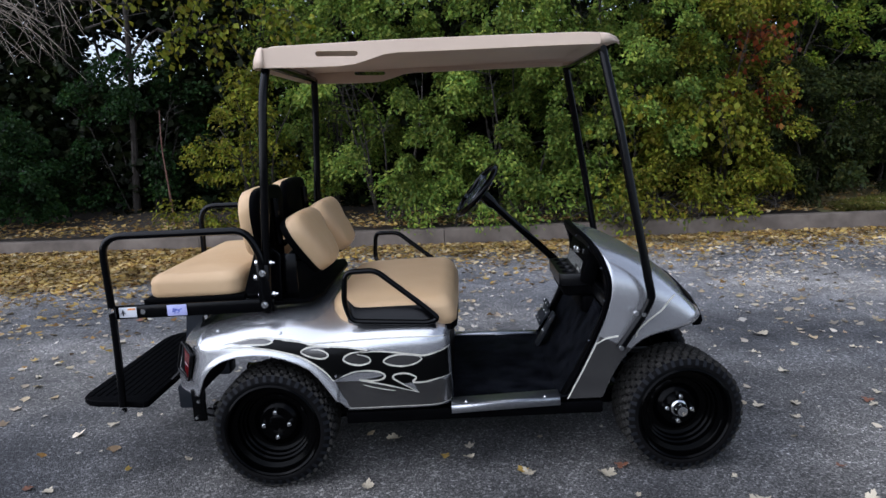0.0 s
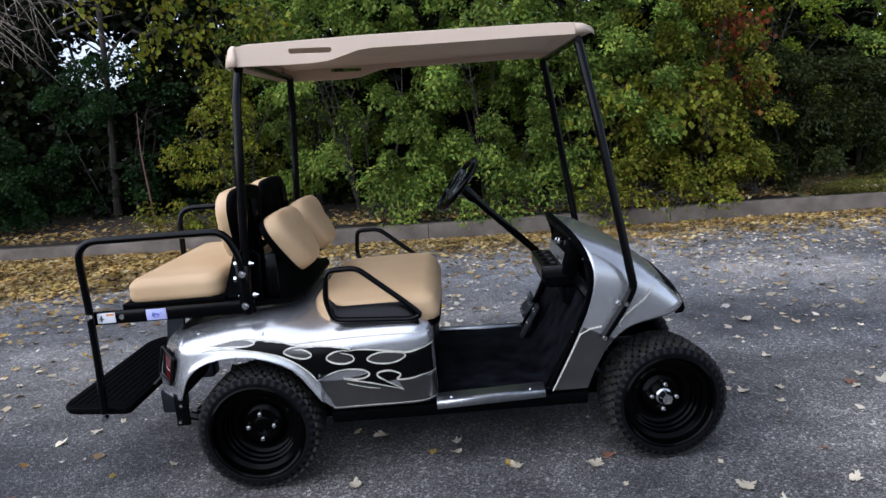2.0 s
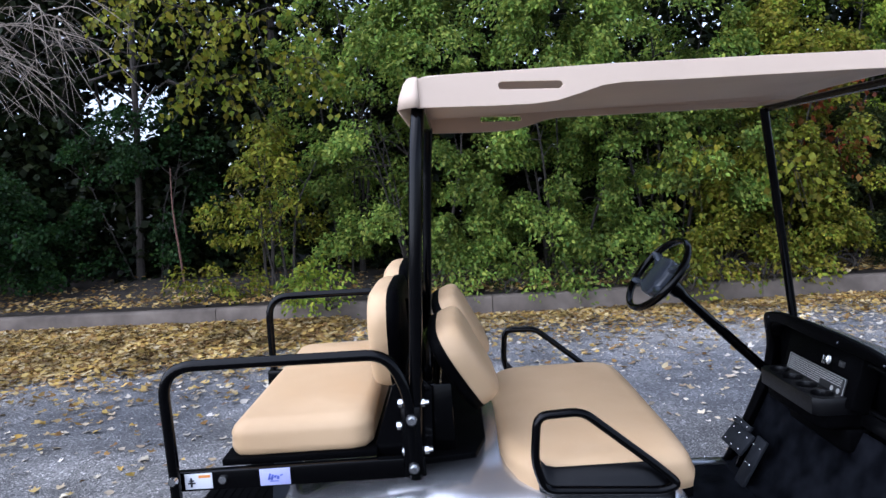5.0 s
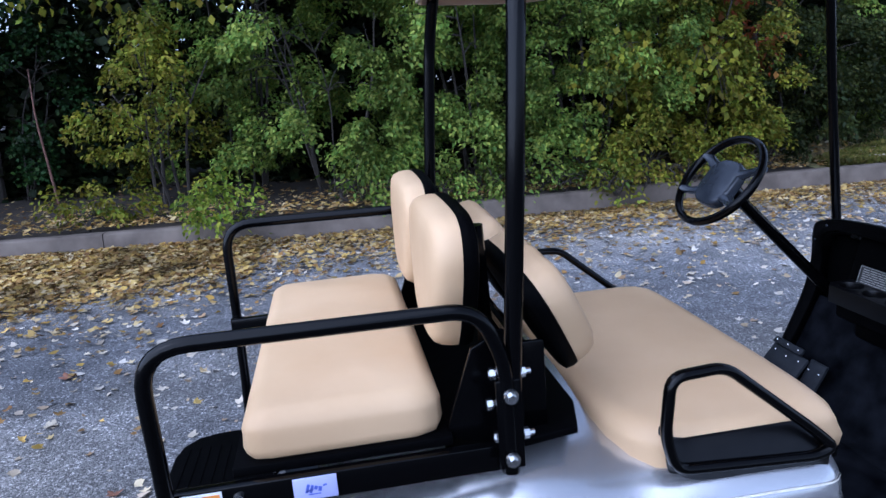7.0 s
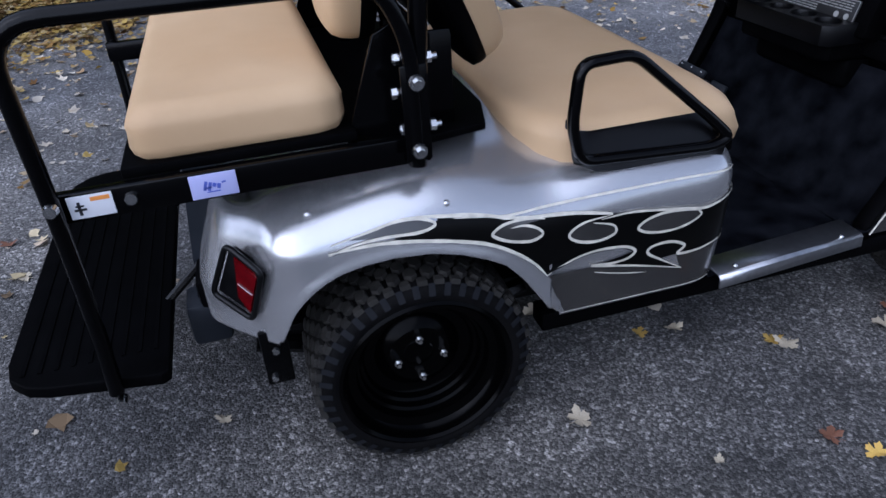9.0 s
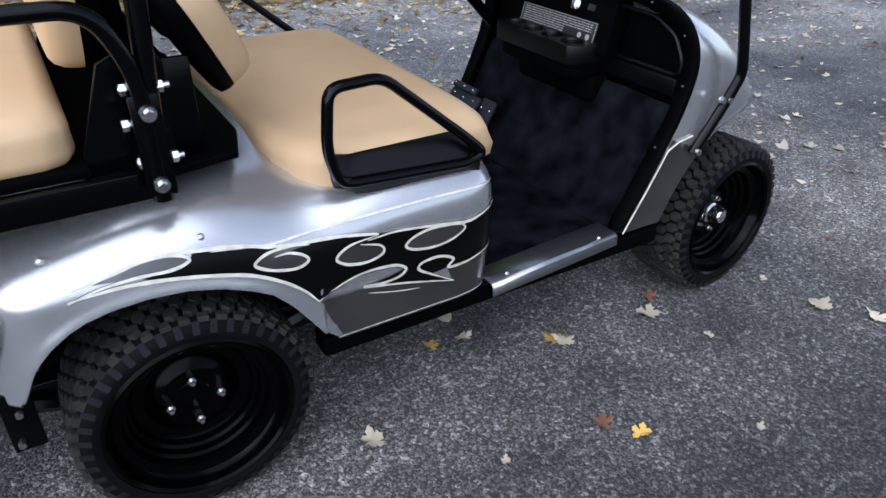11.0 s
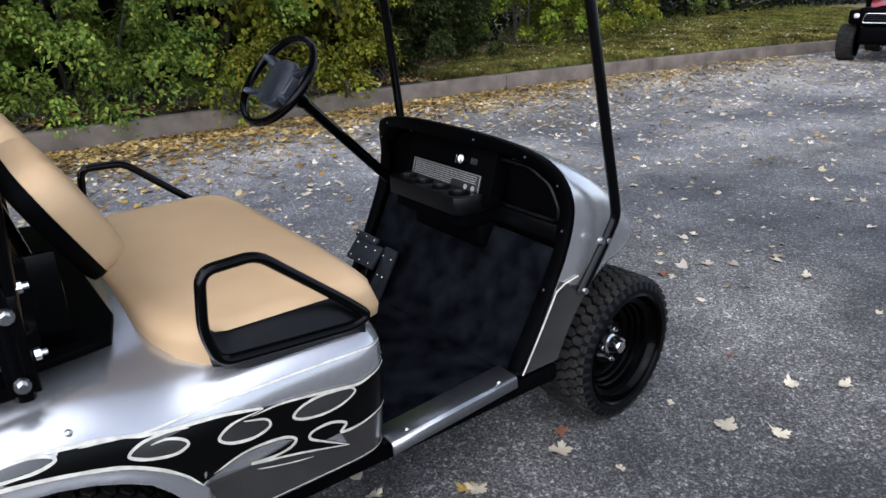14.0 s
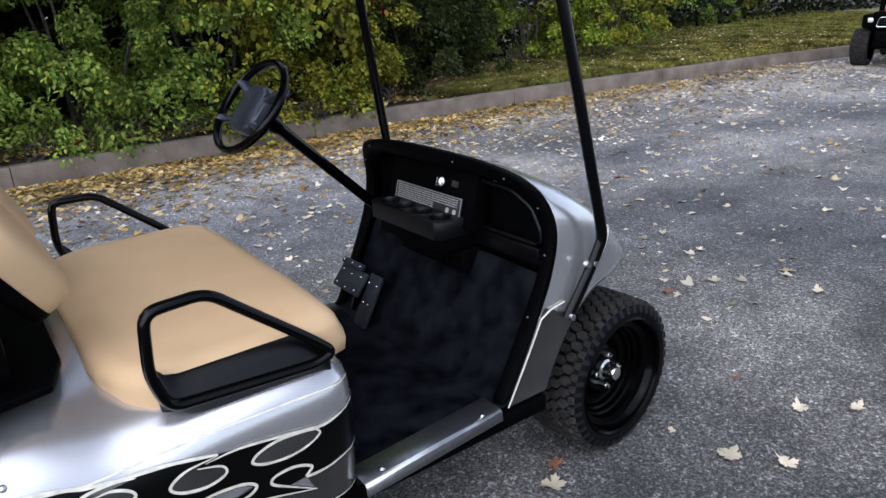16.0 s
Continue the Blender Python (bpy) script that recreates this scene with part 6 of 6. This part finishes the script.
foot = part("foot_plate", slab(fp, 0.406, 0.433, 0.004), M["black_plastic"], cart, "black folding foot plate")
for k in range(9):
    part("grip_bar", box((-0.755 + 0.031 * k, -0.42, 0.433), (-0.747 + 0.031 * k, 0.45, 0.4355), 0.0), M["black_plastic"], foot)
for s in (-1, 1):
    bm = bmesh.new()
    bmesh.ops.create_cone(bm, cap_ends=True, segments=12, radius1=0.011, radius2=0.010, depth=0.024, matrix=Matrix.Translation((-0.566, s * 0.524, 0.404)) @ Matrix.Rotation(radians(90), 4, "X"))
    part("bolt", bm, M["chrome"], foot)
# labels on the near side rail
sticker = part("sticker", box((-0.541, -0.5025, 0.782), (-0.471, -0.4995, 0.822), 0.0005), M["white_label"], cart, "white warning sticker with dark print")
part("mark", box((-0.505, -0.5034, 0.811), (-0.475, -0.5024, 0.818), 0), M["orange_ink"], sticker)
part("mark", box((-0.533, -0.5034, 0.796), (-0.514, -0.5024, 0.800), 0), M["ink"], sticker)
part("mark", box((-0.527, -0.5034, 0.788), (-0.522, -0.5024, 0.812), 0), M["ink"], sticker)
part("mark", box((-0.530, -0.5034, 0.803), (-0.517, -0.5024, 0.806), 0), M["ink"], sticker)
sticker = part("sticker", box((-0.349, -0.5035, 0.780), (-0.271, -0.4995, 0.823), 0.001), M["purple_label"], cart, "pale violet maker's sticker with a blue mark")
for x, z, w, h, a in ((-0.324, 0.803, 0.005, 0.017, 18), (-0.317, 0.801, 0.005, 0.016, 18), (-0.320, 0.799, 0.012, 0.003, -6), (-0.309, 0.803, 0.006, 0.007, 25), (-0.302, 0.800, 0.006, 0.009, 10), (-0.293, 0.806, 0.007, 0.003, -12), (-0.312, 0.791, 0.022, 0.002, 0)):
    part("mark", box((-w / 2, -0.0005, -h / 2), (w / 2, 0.0005, h / 2), 0, m=Matrix.Translation((x, -0.5038, z)) @ Matrix.Rotation(radians(a), 4, "Y")), M["blue_ink"], sticker)

# ---- roof ----
def roof_half(x):
    """Half width of the roof along x."""
    if x < 0.14:
        return 0.430 + 0.062 * math.sin(math.pi / 2 * (x - 0.098) / 0.042)
    if x > 1.36:
        u = (x - 1.36) / 0.095
        return 0.492 - 0.11 * u * u
    return 0.492


ROOF_TOP = [(0.098, 1.764), (0.112, 1.772), (0.15, 1.778), (0.6, 1.776), (1.0, 1.768), (1.3, 1.760), (1.40, 1.753), (1.43, 1.745), (1.455, 1.733)]
rows = []
for x in [0.098, 0.102, 0.110, 0.12, 0.135, 0.15, 0.2, 0.3, 0.45, 0.6, 0.8, 1.0, 1.2, 1.3, 1.36, 1.40, 1.43, 1.448, 1.455]:
    w, z = roof_half(x), lerp_table(ROOF_TOP, x)
    row = []
    for k in range(33):
        t = -1 + 2 * k / 32
        e = max(0.0, (abs(t) - 0.86) / 0.14)
        row.append((x, w * math.copysign(abs(t) ** 0.8, t) * (1 - 0.0), z + 0.012 * (1 - t * t) - 0.022 * e ** 2.2 * min(1.0, max(0.25, (1.455 - x) / 0.10))))
    rows.append(row)
bm = grid(rows)
bmesh.ops.recalc_face_normals(bm, faces=bm.faces)
if sum(f.normal.z for f in bm.faces) < 0:
    bmesh.ops.reverse_faces(bm, faces=bm.faces)
roof = thick(part("roof", bm, M["roof"], cart, "beige moulded plastic roof with handle slots", 50), 0.012)
# side skirts: deep over the rear seat, shallow in front, with a handle slot
top_line = [(x, lerp_table(ROOF_TOP, x) - 0.006) for x in (0.12, 0.2, 0.45, 0.6, 0.8, 1.0, 1.2, 1.3, 1.36)]
low_line = [(1.36, 1.712), (1.2, 1.716), (0.8, 1.722), (0.62, 1.726), (0.57, 1.722), (0.51, 1.706), (0.46, 1.694), (0.40, 1.690), (0.3, 1.692), (0.12, 1.700)]
slot = [(0.326, 1.727), (0.465, 1.720), (0.473, 1.724), (0.476, 1.731), (0.473, 1.738), (0.465, 1.741), (0.326, 1.748), (0.319, 1.745), (0.316, 1.738), (0.319, 1.730)]
for s in (-1, 1):
    bm = holed_plate(top_line + low_line, [slot], 0.012, Matrix.Translation((0, s * 0.487, 0)) @ Matrix.Rotation(radians(90), 4, "X"))
    part("roof_skirt", bm, M["roof"], roof, "beige roof skirt with a handle slot")
# curved skirts at the corners, front and back
for s in (-1, 1):
    rows = []
    for x in (1.355, 1.38, 1.40, 1.42, 1.435, 1.447, 1.455):
        z = lerp_table(ROOF_TOP, x) - 0.014
        rows.append([(x, s * (roof_half(x) + 0.0005), z), (x - 0.001, s * (roof_half(x) - 0.001), min(1.712 + 0.10 * (x - 1.355), z - 0.004))])
    thick(part("roof_corner", grid(rows), M["roof"], roof), 0.008)
    rows = []
    for k in range(8):
        a = math.pi / 2 * k / 7
        x, y = 0.125 - 0.050 * math.sin(a), 0.4925 - 0.065 * (1 - math.cos(a))
        k = math.sin(a)
        rows.append([(x + 0.026 * k, s * (y - 0.006), 1.768), (x + 0.018 * k, s * y, 1.758), (x + 0.006 * k, s * y, 1.728), (x, s * y, 1.700)])
    thick(part("roof_corner", grid(rows), M["roof"], roof), 0.010)
rows = [[(0.075 + dx, y, z) for dx, z in ((0.026, 1.768), (0.018, 1.758), (0.006, 1.728), (0.0, 1.700))] for y in (-0.4275, -0.2, 0.0, 0.2, 0.4275)]
thick(part("rear_skirt", grid(rows), M["roof"], roof), 0.010)
part("roof_liner", box((0.13, -0.464, 1.747), (1.36, 0.464, 1.753), 0.002), M["roof"], roof, "flat underside of the roof")
for s in (-1, 1):
    part("roof_bracket", tube([(0.118, s * 0.445, 1.712), (0.118, s * 0.30, 1.722)], 0.014, 8), M["black_steel"], cart)
part("rear_roof_bar", tube([(0.12, -0.445, 1.716), (0.12, 0.445, 1.716)], 0.015, 8), M["black_steel"], cart, "black roof crossbar")
part("front_roof_bar", tube([(1.382, -0.441, 1.700), (1.382, 0.441, 1.700)], 0.0125, 8), M["black_steel"], cart, "black roof crossbar")
for s in (-1, 1):
    o, b = (0.0, 0.0) if s < 0 else (0.040, -0.010)
    line = rounded([(1.383 + b, s * (0.412 + o), 1.702), (1.437 + b, s * (0.455 + o), 1.39), (1.527 + b, s * (0.502 + o), 0.80), (1.535 + b, s * (0.503 + o), 0.755), (1.503, s * 0.498, 0.688), (1.410, s * 0.494, 0.552)], 0.03)
    fpost = part("front_post", tube(line, 0.0135, 10, flat=1.25), M["black_steel"], cart, "black front roof post")
    for x, z in ((1.503, 0.690), (1.415, 0.560), (1.475, 0.695)):
        bm = bmesh.new()
        bmesh.ops.create_cone(bm, cap_ends=True, segments=12, radius1=0.0115, radius2=0.009, depth=0.012, matrix=Matrix.Translation((x, s * 0.506, z)) @ Matrix.Rotation(radians(90), 4, "X"))
        part("bolt", bm, M["chrome"], fpost)


# ---- wheels ----
R = 0.25
RIM_R = 0.186
tyre_prof = [(RIM_R - 0.004, -0.100), (RIM_R + 0.004, -0.106), (RIM_R + 0.014, -0.110), (0.216, -0.107), (0.229, -0.098), (0.235, -0.080), (0.237, -0.04), (0.237, 0.04), (0.235, 0.080), (0.229, 0.098), (0.216, 0.107), (RIM_R + 0.014, 0.110), (RIM_R, 0.104)]
bm = add_lathe(bmesh.new(), tyre_prof, 64)
bmesh.ops.recalc_face_normals(bm, faces=bm.faces)
TYRE = finish("tyre", bm, M["tyre"])
# tread: five staggered rows of six-sided blocks and shoulder lugs
bm = bmesh.new()


def block(shape, a0, r0, r1):
    lo, hi = [], []
    for u, y in shape:
        a = a0 + u / 0.25
        lo.append(bm.verts.new((r0 * math.cos(a), y, r0 * math.sin(a))))
    cu, cy = sum(p[0] for p in shape) / len(shape), sum(p[1] for p in shape) / len(shape)
    for u, y in shape:
        a = a0 + (cu + (u - cu) * 0.86) / 0.25
        hi.append(bm.verts.new((r1 * math.cos(a), cy + (y - cy) * 0.86, r1 * math.sin(a))))
    n = len(shape)
    bm.faces.new(hi)
    for k in range(n):
        bm.faces.new((lo[k], lo[(k + 1) % n], hi[(k + 1) % n], hi[k]))


COUNT = 42
pitch = 2 * math.pi / COUNT
for row, y in enumerate((-0.066, -0.033, 0.0, 0.033, 0.066)):
    for k in range(COUNT):
        a = pitch * (k + 0.5 * (row % 2))
        hexa = [(0.0165 * math.cos(b), y + 0.0205 * math.sin(b)) for b in (math.pi / 6 + math.pi / 3 * j for j in range(6))]
        block(hexa, a, 0.234, 0.246 - (0.001 if abs(y) > 0.05 else 0))
for s in (-1, 1):
    for k in range(COUNT):
        a = pitch * (k + 0.5)
        shape = [(-0.011, s * 0.082), (0.011, s * 0.082), (0.012, s * 0.100), (-0.012, s * 0.100)]
        if s > 0:
            shape = shape[::-1]
        block(shape, a, 0.228, 0.2395)
        # sidewall lugs
        p = [(0.207, 0.1085), (0.232, 0.0985)]
        for u0, u1 in ((-0.008, 0.006),):
            v = []
            for r, yy in p:
                for u in (u0, u1):
                    aa = a + pitch * 0.5 + u / r
                    v.append(bm.verts.new((r * math.cos(aa), s * yy * 1.02, r * math.sin(aa))))
            bm.faces.new((v[0], v[1], v[3], v[2])).material_index = 1
bmesh.ops.recalc_face_normals(bm, faces=bm.faces)
TREAD = finish("tread", bm, M["tread"], 0)
TREAD.materials.append(M["lug"])
# rim: outer lip, stepped barrel, wheel disc
rim_prof = [(RIM_R + 0.006, -0.098), (RIM_R + 0.006, -0.107), (RIM_R - 0.001, -0.111), (RIM_R - 0.007, -0.105), (RIM_R - 0.010, -0.088), (RIM_R - 0.018, -0.076), (0.150, -0.070), (0.145, -0.052), (0.138, -0.048), (0.134, -0.034), (0.127, -0.030), (0.122, -0.016), (0.110, -0.010), (0.098, -0.010), (0.086, -0.022), (0.070, -0.030), (0.050, -0.028), (0.034, -0.024), (0.030, -0.026), (0.0005, -0.026)]
bm = add_lathe(bmesh.new(), rim_prof, 56)
add_lathe(bm, [(RIM_R - 0.018, -0.076), (RIM_R - 0.018, 0.09), (RIM_R, 0.104)], 56)
bmesh.ops.recalc_face_normals(bm, faces=bm.faces)
RIMS = finish("rim", bm, M["rim"], 30)


def nut_mesh(x, z, r=0.0095, y=-0.046):
    bm = bmesh.new()
    add_tube(bm, [(x, -0.024, z), (x, y, z)], r, 6)
    add_tube(bm, [(x, y + 0.004, z), (x, y - 0.010, z)], r * 0.55, 8)
    bmesh.ops.recalc_face_normals(bm, faces=bm.faces)
    return finish("lug_nut", bm, M["chrome"], 0)


NUTS = [nut_mesh(0.052 * math.cos(a), 0.052 * math.sin(a)) for a in (radians(d) for d in (2, 92, 182, 272))]
bm = bmesh.new()
add_lathe(bm, [(0.034, -0.024), (0.034, -0.040), (0.027, -0.044), (0.024, -0.072), (0.020, -0.080), (0.0005, -0.082)], 24)
bmesh.ops.recalc_face_normals(bm, faces=bm.faces)
CAP = finish("hub_cap", bm, M["chrome"], 35)
# the body sits a little nose-up on its springs
SIT = Matrix.Translation((-0.020, 0.0, -0.052)) @ Euler((0, radians(-1.29), 0)).to_matrix().to_4x4() @ Matrix.Scale(1.0167, 4)
for ob in cart.children_recursive:
    if ob.type == "MESH":
        ob.data.transform(SIT)
for x, s, front in ((0.0, -1, False), (0.0, 1, False), (1.664, -1, True), (1.664, 1, True)):
    wheel = new("wheel")
    wheel.parent = cart
    tagged(wheel, "black steel wheel with a block-tread tyre")
    turn = 0.0 if s < 0 else 180.0
    spin = 0.12 if front else 0.0
    wheel.matrix_basis = Matrix.Translation((x, s * (0.370 if front else 0.438), R)) @ Matrix.Rotation(radians(turn + (5 if front else 0)), 4, "Z") @ Matrix.Rotation(spin, 4, "Y") @ Matrix.Scale(1.0163, 4)
    for name, me in (("tyre", TYRE), ("tread", TREAD), ("rim", RIMS)):
        new(name, me).parent = wheel
    for me in NUTS:
        new("lug_nut", me).parent = wheel
    if front:
        new("hub_cap", CAP).parent = wheel


# ---- the second cart, farther along the kerb ----
second = empty("golf_cart", "red golf cart with a chrome-framed black grille near the kerb", "golf cart", at=(13.44, 3.76, 0))
second.scale = (1.25, 1.25, 1.25)
second.rotation_euler = (0, 0, radians(180 + 12))
hood_rows = []
for x, w, z in ((-0.50, 0.36, 0.845), (-0.40, 0.34, 0.84), (-0.15, 0.30, 0.815), (0.05, 0.26, 0.79), (0.18, 0.22, 0.765), (0.22, 0.20, 0.745)):
    hood_rows.append([(x, y * w, z - 0.05 * abs(y) ** 3 - (0.16 if abs(y) > 1 else 0)) for y in (-1.04, -1, -0.8, -0.5, 0, 0.5, 0.8, 1, 1.04)])
bm = grid(hood_rows)
bmesh.ops.recalc_face_normals(bm, faces=bm.faces)
thick(part("hood", bm, M["red_paint"], second, "glossy red hood"), 0.01)
part("front_bumper", box((0.14, -0.30, 0.25), (0.30, 0.30, 0.47), 0.04, 3), M["black_plastic"], second, "black front bumper")
part("front_cowl", box((-0.10, -0.35, 0.47), (0.27, 0.35, 0.715), 0.05, 3), M["black_plastic"], second, "black front panel")
grille = part("grille", box((0.25, -0.265, 0.515), (0.276, 0.265, 0.635), 0.012), M["black_plastic"], second, "black grille")
frame_line = rounded([(0.28, -0.27, 0.58), (0.28, -0.25, 0.638), (0.28, 0.25, 0.638), (0.28, 0.28, 0.520), (0.28, -0.28, 0.520), (0.28, -0.27, 0.58)], 0.03)
part("grille_frame", tube(frame_line, 0.008, 8), M["chrome"], grille, "bright chrome grille frame")
for k in range(4):
    part("slat", box((0.272, -0.25, 0.535 + 0.024 * k), (0.280, 0.25, 0.541 + 0.024 * k), 0.002), M["strut"], grille)
for y in (-0.36, 0.36):
    part("head_lamp", box((0.20, y - 0.04, 0.575), (0.262, y + 0.04, 0.635), 0.02, 3), M["lamp_glass"], second, "pale head lamp")
    part("fender", box((-0.26, y * 1.12 - 0.07, 0.50), (0.22, y * 1.12 + 0.07, 0.68), 0.03, 3), M["black_plastic"], second, "black fender over the front wheel")
part("floor_pan", box((-1.35, -0.46, 0.36), (-0.10, 0.46, 0.43), 0.02), M["black_plastic"], second)
part("dash", box((-0.55, -0.44, 0.43), (-0.48, 0.44, 0.96), 0.02), M["black_plastic"], second)
part("rear_tub", box((-1.95, -0.50, 0.43), (-0.95, 0.50, 0.72), 0.08, 4), M["red_paint"], second, "red rear body")
part("bench", box((-1.40, -0.46, 0.72), (-0.95, 0.46, 0.84), 0.05, 3), M["vinyl"], second, "tan bench seat")
part("backrest", box((-1.48, -0.44, 0.86), (-1.38, 0.44, 1.22), 0.05, 3), M["vinyl"], second, "tan backrest")
for y in (-0.25, 0.25):
    part("shock", tube([(0.0, y * 1.2, 0.25), (0.05, y, 0.50)], 0.025, 8), M["black_steel"], second)
part("front_axle", tube([(0, -0.45, 0.235), (0, 0.45, 0.235)], 0.022, 8), M["black_steel"], second)
for x in (0.0, -1.66):
    for s in (-1, 1):
        wheel = new("wheel")
        wheel.parent = second
        tagged(wheel, "black wheel with a block-tread tyre")
        wheel.matrix_basis = Matrix.Translation((x, s * 0.47, 0.246)) @ Matrix.Rotation(radians(0 if s < 0 else 180), 4, "Z")
        for name, me in (("tyre", TYRE), ("tread", TREAD), ("rim", RIMS)):
            new(name, me).parent = wheel
